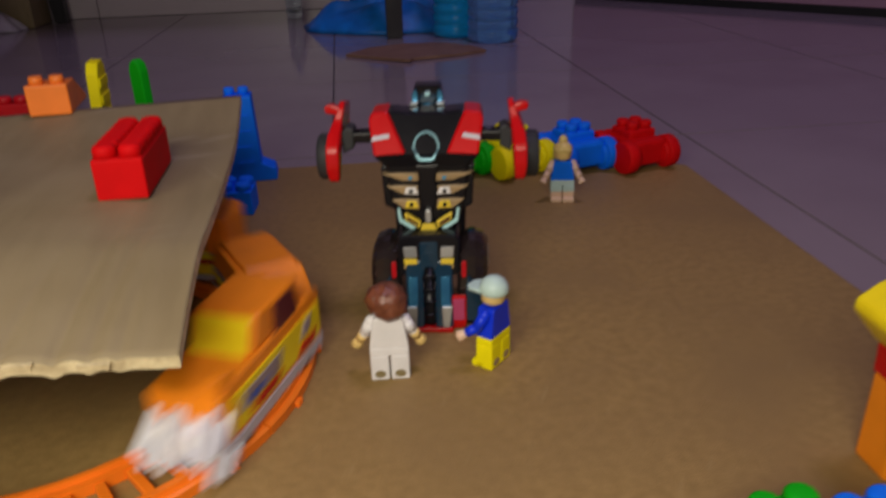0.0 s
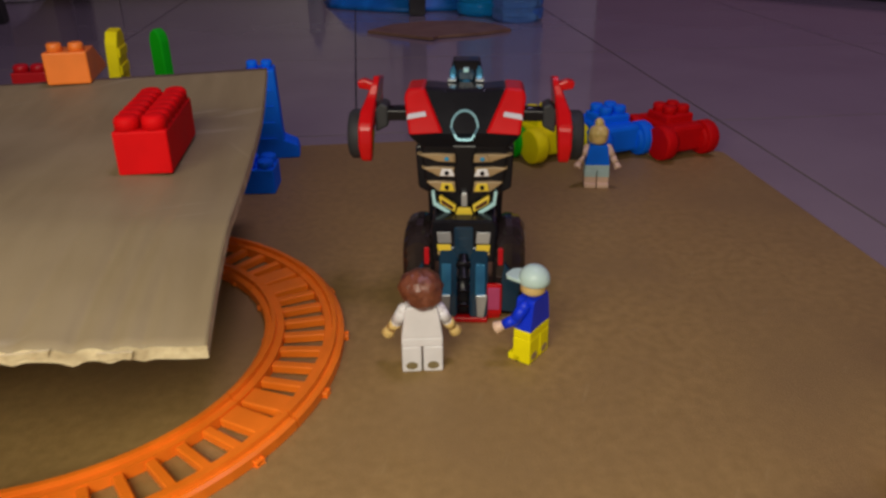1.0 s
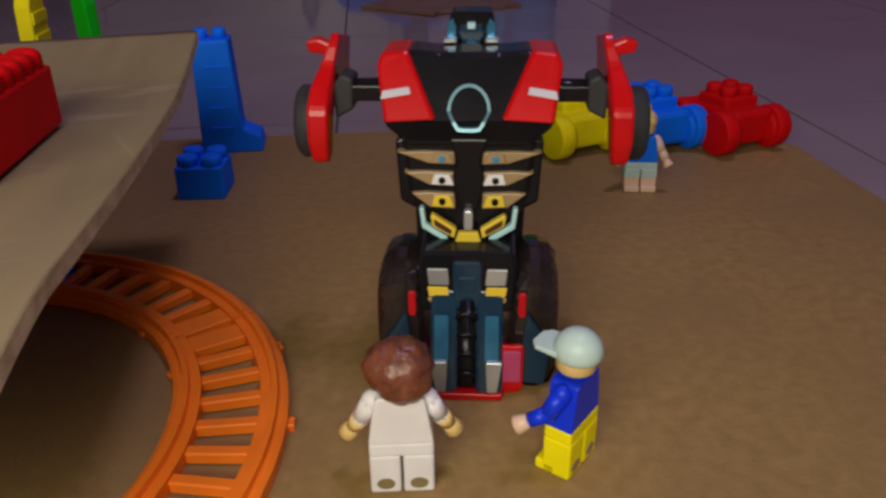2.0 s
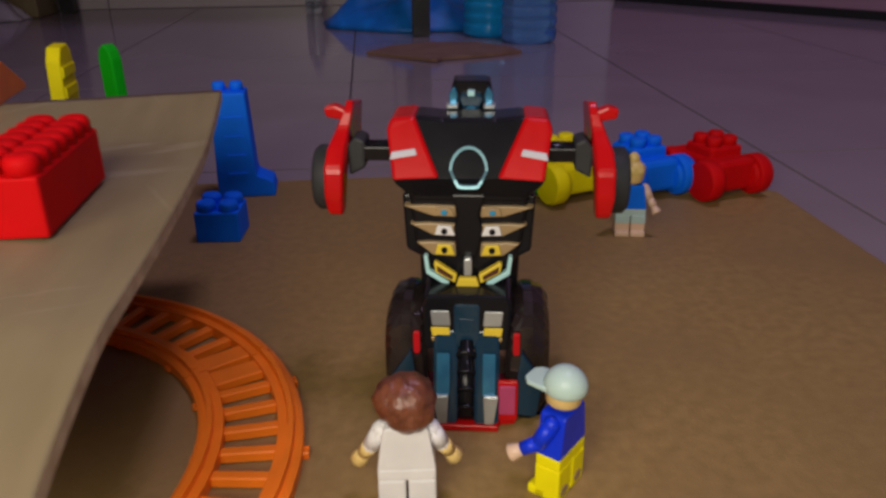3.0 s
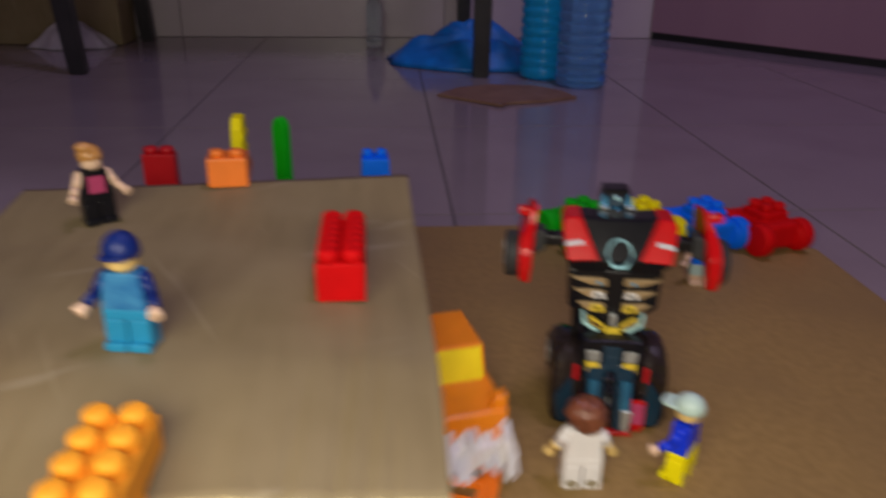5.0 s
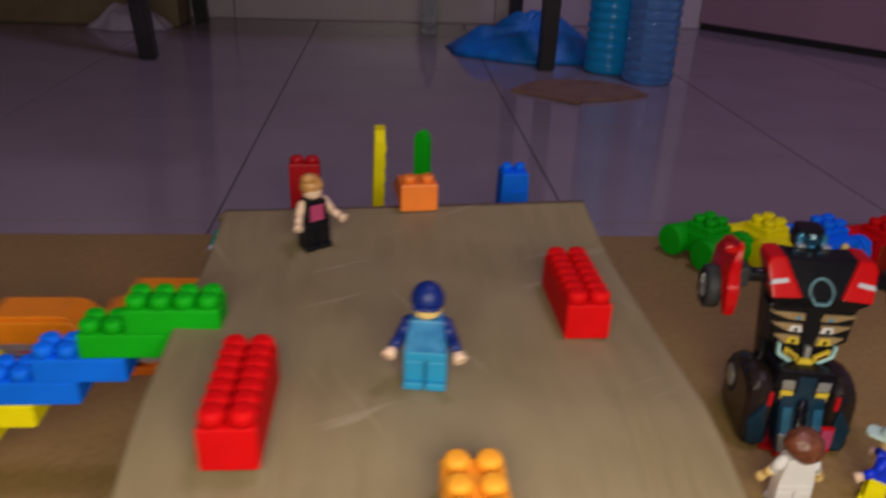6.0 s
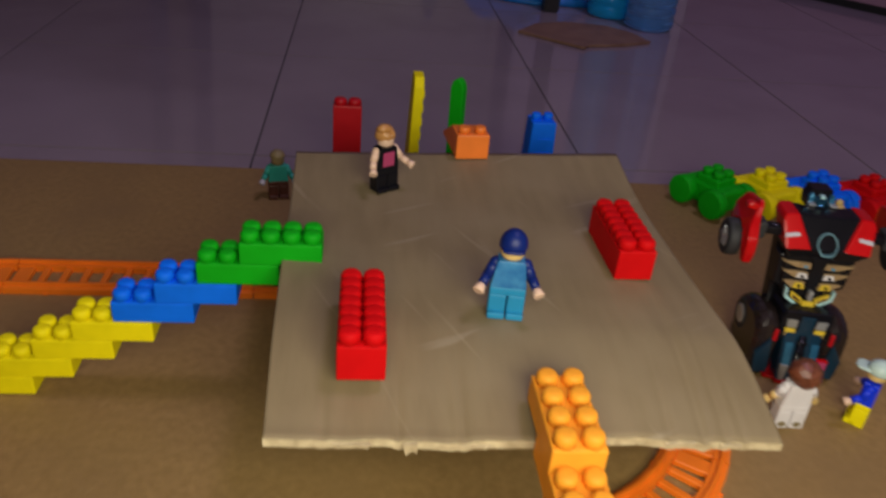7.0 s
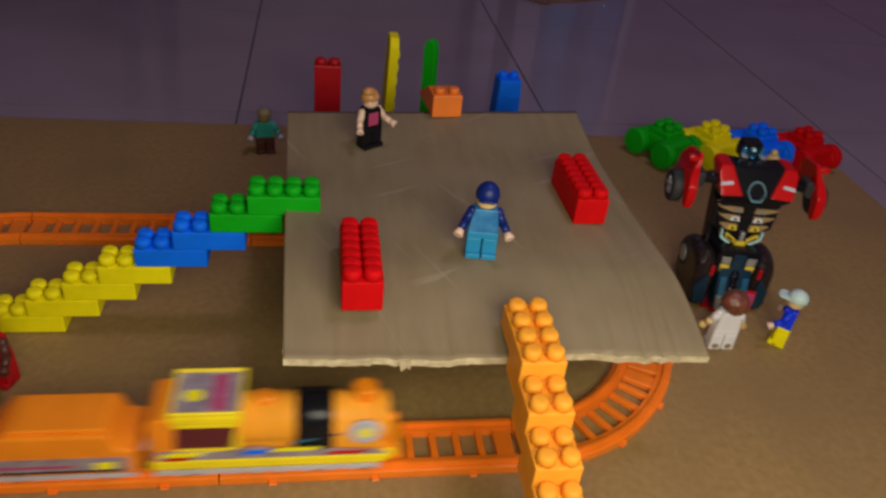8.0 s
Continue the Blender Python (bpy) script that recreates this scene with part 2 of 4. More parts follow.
def room():
    bm = bmesh.new()
    box(bm, X0, X1, Y0, BACK, FLOOR - 0.05, FLOOR - 0.0012)
    floor = solid("floor", bm, GROUT, pose(0, 0, 0), "glossy grey tiled floor with dark joints", "floor", kind="structure")
    b = bmesh.new()
    h = TILE_SIZE / 2 - 0.0011
    box(b, -h, h, -h, h, -0.008, 0)
    me = mesh_of("tile", b, TILE)
    for i in range(14):
        for j in range(13):
            t = new("tile", me)
            t.parent = floor
            t.location = (X0 + (i + 0.5) * TILE_SIZE, Y0 + (j + 0.5) * TILE_SIZE, FLOOR)
    for name, a in (("wall_north", (X0 - 0.12, X1 + 0.12, BACK, BACK + 0.12)), ("wall_south", (X0 - 0.12, X1 + 0.12, Y0 - 0.12, Y0)),
                    ("wall_west", (X0 - 0.12, X0, Y0, BACK)), ("wall_east", (X1, X1 + 0.12, Y0, BACK))):
        bm = bmesh.new()
        box(bm, *a, FLOOR - 0.05, 2.6)
        solid(name, bm, WALL, pose(0, 0, 0), "plain pale painted room wall", "wall", kind="structure")
    bm = bmesh.new()
    box(bm, X0 - 0.12, X1 + 0.12, Y0 - 0.12, BACK + 0.12, 2.6, 2.7)
    solid("ceiling", bm, WALL, pose(0, 0, 0), "plain pale painted ceiling", "ceiling", kind="structure")
    bm = bmesh.new()
    x = X0
    while x < X1 - 0.01:
        w = min(0.6, X1 - x)
        box(bm, x + 0.001, x + w - 0.001, BACK - 0.011, BACK - 0.0005, FLOOR + 0.0005, 0.30, 0.001, seg=1)
        x += 0.6
    solid("baseboard", bm, SKIRTING, pose(0, 0, 0), "tall pale skirting tiles along the wall foot", "baseboard", kind="structure")
    # an open door leaf that stands aslant with a dark gap below it
    d = thing("door_1", pose(0.535, 1.556, 0, 0, 0, -51), "open mauve painted door with a dark gap below", "door", kind="structure")
    bm = bmesh.new()
    box(bm, 0, 0.8, 0, 0.035, 0.012, 2.05, 0.002, seg=1)
    part("leaf", bm, DOOR, d)
    # Dark strip added in the gap to stand in for the shade there.
    bm = bmesh.new()
    box(bm, 0.0, 0.8, 0.008, 0.03, FLOOR + 0.0003, 0.0125)
    part("bottom_seal", bm, RUBBER, d, "dark strip for the shade in the gap under the door")


room()


def board():
    bm = bmesh.new()
    prism(bm, [(-1.00, 0.338), (0.190, 0.337), (0.2595, 0.274), (0.2605, -0.66), (-1.00, -0.66)], -0.0039, 0.0, "z", 0.0006)
    solid("hardboard_sheet", bm, BOARD, pose(0, 0, 0), "large brown hardboard sheet laid on the floor tiles", "board")


board()


# ---- cardboard platform ----
CREASES = ((-0.098, 0.06, 0.02, 0.0012), (-0.108, 0.05, 0.04, 0.0014), (-0.124, 0.07, 0.00, 0.0011), (-0.089, 0.03, -0.03, 0.0010), (-0.215, 0.02, -0.02, 0.0009), (-0.243, 0.0, -0.04, 0.0012), (-0.274, -0.02, -0.03, 0.0009))


def sag(x, y):
    """Height of the platform's top: level, with a front edge that droops."""
    z = 0.0893 + (0.0040 + 0.0050 * max(0.0, min(1.0, (x + 0.30) / 0.22))) * max(0.0, (y - 0.105) / 0.07) ** 1.5 + 0.0045 * max(0.0, min(1.0, (-0.20 - x) / 0.10)) * max(0.0, min(1.0, (0.09 - y) / 0.06))
    f = max(0.0, min(1.0, (-0.025 - y) / 0.064))
    z -= (0.0108 + 0.0006 * (x < -0.22) + 0.0066 * max(0.0, min(1.0, (x + 0.140) / 0.07))) * f ** 1.5
    r = max(0.0, min(1.0, (x + 0.150) / 0.07))
    z -= 0.0050 * r * r * math.sin(math.pi * max(0.0, min(1.0, (y + 0.089) / 0.265)))
    for cx, slope, reach, depth in CREASES:
        k = max(0.0, min(1.0, (reach - y) / (reach + 0.089)))
        z -= depth * k * math.exp(-((x - cx - slope * (y + 0.089)) / 0.0022) ** 2)
    return z + 0.0008 * noise.noise(Vector((x * 16, y * 9, 0.3))) + (0.0003 + 0.0006 * max(0.0, min(1.0, (0.03 - y) / 0.07))) * noise.noise(Vector((x * 85, y * 9, 1.7)))


def sheet(bm, x_of, y0, y1, z_of, thick, nx=170, ny=64, mats=(0, 1), skew=0.0):
    """A thin bent sheet: x_of(u, y) gives x for u in 0..1."""
    g = []
    for k in (0, 1):
        g.append([[None] * (nx + 1) for _ in range(ny + 1)])
        for j in range(ny + 1):
            for i in range(nx + 1):
                y = y0 + (y1 - y0) * j / ny + skew * (i / nx - 0.5)
                x = x_of(i / nx, y)
                g[k][j][i] = bm.verts.new((x, y + 0.0012 * noise.noise(Vector((x * 30, y * 2, 5))) * (j in (0, ny)), z_of(x, y) - k * thick))
    for k in (0, 1):
        for j in range(ny):
            for i in range(nx):
                f = bm.faces.new((g[k][j][i], g[k][j][i + 1], g[k][j + 1][i + 1], g[k][j + 1][i]))
                f.smooth, f.material_index = True, mats[0]
    rim = [(0, i) for i in range(nx)] + [(j, nx) for j in range(ny)] + [(ny, nx - i) for i in range(nx)] + [(ny - j, 0) for j in range(ny)]
    for (j, i), (jj, ii) in zip(rim, rim[1:] + rim[:1]):
        f = bm.faces.new((g[0][j][i], g[0][jj][ii], g[1][jj][ii], g[1][j][i]))
        f.material_index = mats[2] if i == ii == 0 and len(mats) > 2 else mats[1]


def platform():
    p = thing("cardboard_platform", pose(0, 0, 0), "creased brown cardboard sheet as a platform on toy bricks", "platform")

    def across(u, y):
        right = -0.0774 + (0.1725 - y) * 0.0256 + 0.0012 * math.sin(math.pi * (y + 0.089) / 0.265)
        left = -0.3046 + (0.169 - y) * 0.0273
        return left + (right - left) * u
    bm = bmesh.new()
    # The left rim's dark card puts the shaded cut edge into its colour.
    sheet(bm, across, -0.0918, 0.1708, sag, 0.0042, mats=(0, 1, 2), skew=0.007)
    part("top_sheet", bm, [CARD, CARD_EDGE, CARD_DARK], p)
    bm = bmesh.new()
    sheet(bm, lambda u, y: -0.300 + 0.165 * u * (1 - 0.30 * max(0.0, -0.0 - y) / 0.055), -0.055, 0.055, lambda x, y: sag(x, y) - 0.0048 - 0.033 * max(0.0, (0.05 - y) / 0.105) ** 1.7, 0.003, 16, 18)
    part("under_flap", bm, [CARD, CARD_EDGE], p, "cardboard flap that hangs below the sheet")
    for x, w, d, tilt in ((-0.262, 0.016, 0.0025, 2), (-0.238, 0.006, 0.007, -6), (-0.215, 0.022, 0.0018, 1), (-0.120, 0.014, 0.0022, -2), (-0.096, 0.010, 0.0026, 3)):
        bm = bmesh.new()
        prism(bm, [(-w / 2, 0), (w / 2, 0.0004), (w * 0.42, -d), (w * 0.1, -d * 0.7), (-w * 0.38, -d * 1.1)], -0.0004, 0.0004, "y")
        ob = part("torn_strip", bm, CARD_EDGE, p, "torn pale paper strip on the front edge")
        ob.matrix_basis = pose(x, -0.0926 + (x + 0.185) * 0.03, sag(x, -0.0918) - 0.0008, 12, tilt, 0)


platform()


# ---- toy bricks ----
PITCH = 0.0107


def brick_mesh(name, nx, ny, h, mat, pitch=PITCH, stud_h=0.0056, bevel=0.0009, fat=0.47, deep=None, rows=None, cols=None):
    """A studded brick; deep is its depth and rows its studs along that, the end ones flush with the faces."""
    bm = bmesh.new()
    deep, rows = deep or ny * pitch, rows or ny
    box(bm, -nx * pitch / 2, nx * pitch / 2, -deep / 2, deep / 2, 0, h, bevel)
    r = pitch * fat
    step = (deep - 2 * r - 0.0005) / (rows - 1) if rows > 1 else 0.0
    for i in range(cols or nx):
        for j in range(rows):
            lathe(bm, [(r, h - 0.0005), (r, h + stud_h - 0.0021), (r - 0.0005, h + stud_h - 0.0010), (r - 0.0013, h + stud_h - 0.0003), (r - 0.0024, h + stud_h), (0.0005, h + stud_h + 0.0001)], 18,
                  m=pose((i + 0.5 - nx / 2) * pitch, (j + 0.5 - rows / 2) * step, 0))
    return mesh_of(name, bm, mat)


def brick(nx, ny, h, mat, m, label, group="", pitch=PITCH, fat=0.455, deep=None, rows=None, cols=None):
    ob = new("toy_brick", brick_mesh("toy_brick", nx, ny, h, mat, pitch, fat=fat, deep=deep, rows=rows, cols=cols))
    ob.matrix_basis = m
    return tagged(ob, label, "toy brick", group)


def bricks():
    # two long red bricks on the platform
    brick(2, 5, 0.0180, BRICK_RED, pose(-0.2588, -0.0425, sag(-0.2588, -0.04) + 0.0006), "long red plastic brick lying on the cardboard platform", "red bricks on the platform", 0.0105, 0.47, 0.055, 7)
    brick(2, 5, 0.0180, BRICK_RED, pose(-0.1112, 0.0475, sag(-0.111, 0.05) + 0.0006, 0, 0, 1.0), "long red plastic brick lying on the cardboard platform", "red bricks on the platform", 0.0106, 0.47, 0.055, 7)
    # side staircase, from the platform down to the board
    for i in range(8):
        mat, word = ((GREEN, "green"), (GREEN, "green"), (BLUE, "blue"), (BLUE, "blue"), (YELLOW, "yellow"), (YELLOW, "yellow"), (YELLOW, "yellow"), (YELLOW, "yellow"))[i]
        brick(4, 2, 0.0127, mat, pose(-0.3012 - 0.0228 * i + 0.0003 * (i % 3), 0.0325 + 0.0004 * (i % 2), 0.0899 - 0.01281 * i), word + " plastic brick in a descending toy staircase", "side staircase bricks", deep=0.0184, cols=2 if i else 4)
    # front staircase
    for i in range(7):
        brick(2, 4, 0.0137, STAIR_ORANGE, pose(-0.1745 + 0.0002 * i, -0.0940 - 0.0215 * i, 0.0834 - 0.0119 * i), "orange plastic brick in a descending toy staircase", "front staircase bricks", 0.0113, 0.41)
    # row of uprights behind the platform
    brick(2, 1, 0.0690, DARK_RED, pose(-0.2730, 0.33, 0), "dark red upright plastic brick standing on end", "posts behind the platform", 0.0126)
    yp = thing("toy_post", pose(-0.214, 0.342, 0, 0, 2.0, 2), "thin yellow upright plastic plate with a rounded top", "toy post", "posts behind the platform")
    bm = bmesh.new()
    prism(bm, [(-0.016, 0), (0.016, 0), (0.015, 0.06), (0.012, 0.092), (0.006, 0.097), (-0.008, 0.096), (-0.013, 0.088), (-0.015, 0.05)], -0.0045, 0.0045, "x", 0.0012)
    part("plate", bm, YELLOW, yp)
    for k in range(6):
        bm = bmesh.new()
        box(bm, 0.004, 0.0056, -0.012, 0.012, 0.012 + 0.013 * k, 0.019 + 0.013 * k, 0.0005)
        part("rib", bm, YELLOW, yp)
    bm = bmesh.new()
    prism(bm, [(-0.0064, 0), (0.0064, 0), (0.0064, 0.089), (0.0045, 0.095), (0, 0.0983), (-0.0045, 0.095), (-0.0064, 0.089)], -0.0042, 0.0042, "y", 0.0012)
    solid("toy_post", bm, GREEN, pose(-0.1745, 0.3305, 0, 0, -0.5, -35), "thin green upright plastic plate with a rounded top", "toy post", "posts behind the platform")
    # blue tower with a spreading foot
    tower = thing("toy_tower", pose(-0.1003, 0.3150, 0, 0, 0, 3), "blue upright tower of plastic bricks with a spreading foot", "toy tower", "posts behind the platform")
    bm = bmesh.new()
    prism(bm, [(-0.0125, 0), (0.0245, 0), (0.0252, 0.003), (0.0240, 0.0100), (0.0138, 0.0150), (0.0132, 0.0225), (0.0112, 0.0695), (-0.0105, 0.0695)], -0.011, 0.011, "y", 0.0012)
    part("column", bm, BLUE, tower)
    for k in range(4):
        bm = bmesh.new()
        box(bm, -0.004, 0.008, -0.0118, -0.0105, 0.016 + 0.0125 * k, 0.0172 + 0.0125 * k, 0.0004)
        part("ridge", bm, BLUE, tower)
    for sx in (-0.0055, 0.0055):
        bm = bmesh.new()
        lathe(bm, [(0.0042, 0), (0.0042, 0.005), (0.0034, 0.0062), (0.0005, 0.0063)], 14, m=pose(sx, 0, 0.0690))
        part("stud", bm, BLUE, tower)
    # low blue bricks that carry the platform's back corners
    for k in range(4):
        brick(2, 2, 0.0200, BLUE, pose(-0.150, 0.140, 0.0208 * k), "blue plastic brick stacked under the cardboard platform", "platform supports")
        brick(2, 2, 0.0200, BLUE, pose(-0.268, 0.140, 0.0208 * k), "blue plastic brick stacked under the cardboard platform", "platform supports")
    brick(2, 2, 0.018, BLUE, pose(-0.0985, 0.2395, 0, 0, 0, -4), "low blue plastic brick beside the platform", "", 0.0125)
    # orange wedge brick on the platform's back edge
    o = thing("wedge_brick", pose(-0.1856, 0.1730, sag(-0.1856, 0.1665) + 0.0002, 0, 0, 6), "orange sloping plastic brick on the platform's back edge", "toy brick")
    bm = bmesh.new()
    prism(bm, [(-0.012, 0), (0.034, 0), (0.034, 0.003), (0.008, 0.0175), (-0.012, 0.0175)], -0.0115, 0.0115, "x", 0.0009)
    part("wedge", bm, ORANGE, o)
    for sx in (-0.0056, 0.0056):
        bm = bmesh.new()
        lathe(bm, [(0.004, 0), (0.004, 0.0042), (0.0032, 0.005), (0.0005, 0.005)], 14, m=pose(sx, -0.006, 0.017))
        part("stud", bm, ORANGE, o)


bricks()


def wheel_block(mat, m, label, group):
    """A chunky toy chassis: a studded body on four fat disc wheels."""
    t = thing("wheel_block", m, label, "toy block", group)
    bm = bmesh.new()
    box(bm, -0.0135, 0.0135, -0.022, 0.022, 0.005, 0.0235, 0.0028)
    box(bm, -0.0115, 0.0115, -0.0115, 0.0115, 0.0215, 0.0290, 0.0018)
    part("body", bm, mat, t)
    for sx in (-1, 1):
        for y in (-0.0165, 0.0165):
            bm = bmesh.new()
            lathe(bm, [(0.0060, 0), (0.0088, 0.0004), (0.0092, 0.0028), (0.0114, 0.0030), (0.0120, 0.0042), (0.0120, 0.0105), (0.0110, 0.0120), (0.0040, 0.0124), (0.0005, 0.0124)], 24, m=pose(sx * 0.0105, y, 0.0122, 0, 90 * sx))
            part("wheel", bm, mat, t)
        for y in (-0.0056, 0.0056):
            bm = bmesh.new()
            lathe(bm, [(0.0046, 0), (0.0046, 0.0046), (0.0038, 0.0056), (0.0005, 0.0057)], 16, m=pose(sx * 0.0056, y, 0.0285))
            part("stud", bm, mat, t)
    for ob in t.children:
        for v in ob.data.vertices:
            v.co *= 1.11
    return t


def wheel_blocks():
    far = "wheeled blocks at the board's far corner"
    wheel_block(GREEN, pose(0.0660, 0.2930, 0, 0, 0, 26), "green chunky plastic wheeled toy block", far)
    wheel_block(YELLOW, pose(0.1160, 0.2920, 0, 0, 0, 22), "yellow chunky plastic wheeled toy block", far)
    wheel_block(BLUE, pose(0.1670, 0.2900, 0, 0, 0, 18), "blue chunky plastic wheeled toy block", far)
    wheel_block(BRICK_RED, pose(0.2165, 0.2860, 0, 0, 0, 18), "red chunky plastic wheeled toy block", far)
    near = "studded bricks on the near board"
    for x, y, mat, word in ((0.109, -0.130, GREEN, "green"), (0.1345, -0.135, BLUE, "blue"), (0.162, -0.138, YELLOW, "yellow")):
        brick(2, 2, 0.0195, mat, pose(x + 0.008, y - 0.004, 0, 0, 0, 8), word + " chunky plastic brick standing on the board", near, 0.0132, 0.43)
    # orange toy post with a jutting head
    p = thing("toy_giraffe", pose(0.1730, -0.093, 0), "orange plastic toy with a tall neck and jutting head", "toy")
    bm = bmesh.new()
    prism(bm, [(0, 0), (0.036, 0), (0.031, 0.043), (0.0005, 0.043)], -0.008, 0.010, "y", 0.0015)
    part("neck", bm, TRAIN_ORANGE, p)
    bm = bmesh.new()
    prism(bm, [(0.0, 0.0425), (0.031, 0.0425), (0.029, 0.058), (-0.0005, 0.058)], -0.0083, 0.0103, "y", 0.0012)
    part("collar", bm, RED, p, "red plastic band")
    bm = bmesh.new()
    prism(bm, [(-0.001, 0.0575), (0.028, 0.0575), (0.030, 0.087), (0.006, 0.088), (-0.0045, 0.0850), (-0.0125, 0.0785), (-0.0130, 0.0740), (-0.0090, 0.0680)], -0.009, 0.011, "y", 0.0015)
    part("head", bm, TRAIN_YELLOW, p, "yellow-orange plastic head")
    for ob in p.children:
        for v in ob.data.vertices:
            v.co.z *= 0.88


wheel_blocks()

# ---- railway track: an oval of curved and straight pieces ----
CX, CY, R, S = -0.1677, 0.0295, 0.1122, 0.328
LAP = 2 * S + 2 * math.pi * R
RAIL_TOP = 0.0062


def oval(s):
    """Place and heading at s metres along the oval, from the front straight's right end, anticlockwise."""
    s %= LAP
    arc = math.pi * R
    if s < arc:
        a = s / R - math.pi / 2
        return CX + R * math.cos(a), CY + R * math.sin(a), a + math.pi / 2
    s -= arc
    if s < S:
        return CX - s, CY + R, math.pi
    s -= S
    if s < arc:
        a = s / R + math.pi / 2
        return CX - S + R * math.cos(a), CY + R * math.sin(a), a + math.pi / 2
    s -= arc
    return CX - S + s, CY - R, 2 * math.pi


def track_piece(s0, s1, n, label):
    p = thing("track_piece", pose(0, 0, 0), label, "toy track", "railway oval")
    for side in (-1, 1):
        bm = bmesh.new()
        rows = []
        for k in range(n + 1):
            x, y, a = oval(s0 + (s1 - s0) * k / n)
            nx, ny = math.sin(a), -math.cos(a)
            row = []
            for d, z in ((0.0095, 0.0002), (0.0185, 0.0002), (0.0185, 0.0045), (0.0170, 0.0052), (0.0155, 0.0052), (0.0152, RAIL_TOP + 0.0012), (0.0132, RAIL_TOP + 0.0012), (0.0129, 0.0052), (0.0095, 0.0052)):
                row.append(bm.verts.new((x + nx * d * side, y + ny * d * side, z)))
            rows.append(row)
        for a, b in zip(rows, rows[1:]):
            for i in range(len(a)):
                j = (i + 1) % len(a)
                bm.faces.new((a[i], a[j], b[j], b[i]))
        bm.faces.new(rows[0])
        bm.faces.new(rows[-1])
        part("rail", bm, TRACK_ORANGE, p)
    count = max(2, round((s1 - s0) / 0.0135))
    for k in range(count):
        x, y, a = oval(s0 + (s1 - s0) * (k + 0.5) / count)
        bm = bmesh.new()
        wide = 0.0052 if k in (0, count - 1) else 0.0021
        box(bm, -wide, wide, -0.0096, 0.0096, 0.0004, 0.0044, 0.0005, seg=1)
        ob = part("sleeper", bm, TRACK_ORANGE, p)
        ob.matrix_basis = pose(x, y, 0, 0, 0, math.degrees(a))
    for side in (-1, 1):
        for k in range(3):
            x, y, a = oval(s0 + (s1 - s0) * (k + 0.5) / 3)
            bm = bmesh.new()
            box(bm, -0.0017, 0.0017, side * 0.0183, side * 0.0199, 0.0003, 0.0024, 0.0005, seg=1)
            ob = part("lug", bm, TRACK_ORANGE, p)
            ob.matrix_basis = pose(x, y, 0, 0, 0, math.degrees(a))
    return p


def track():
    arc = math.pi * R
    for base in (0, arc + S):
        for k in range(3):
            track_piece(base + arc * k / 3 + 0.0004, base + arc * (k + 1) / 3 - 0.0004, 12, "curved orange plastic railway track piece on the board")
    for base in (arc, 2 * arc + S):
        for k in range(2):
            track_piece(base + S * k / 2 + 0.0004, base + S * (k + 1) / 2 - 0.0004, 2, "straight orange plastic railway track piece on the board")


track()


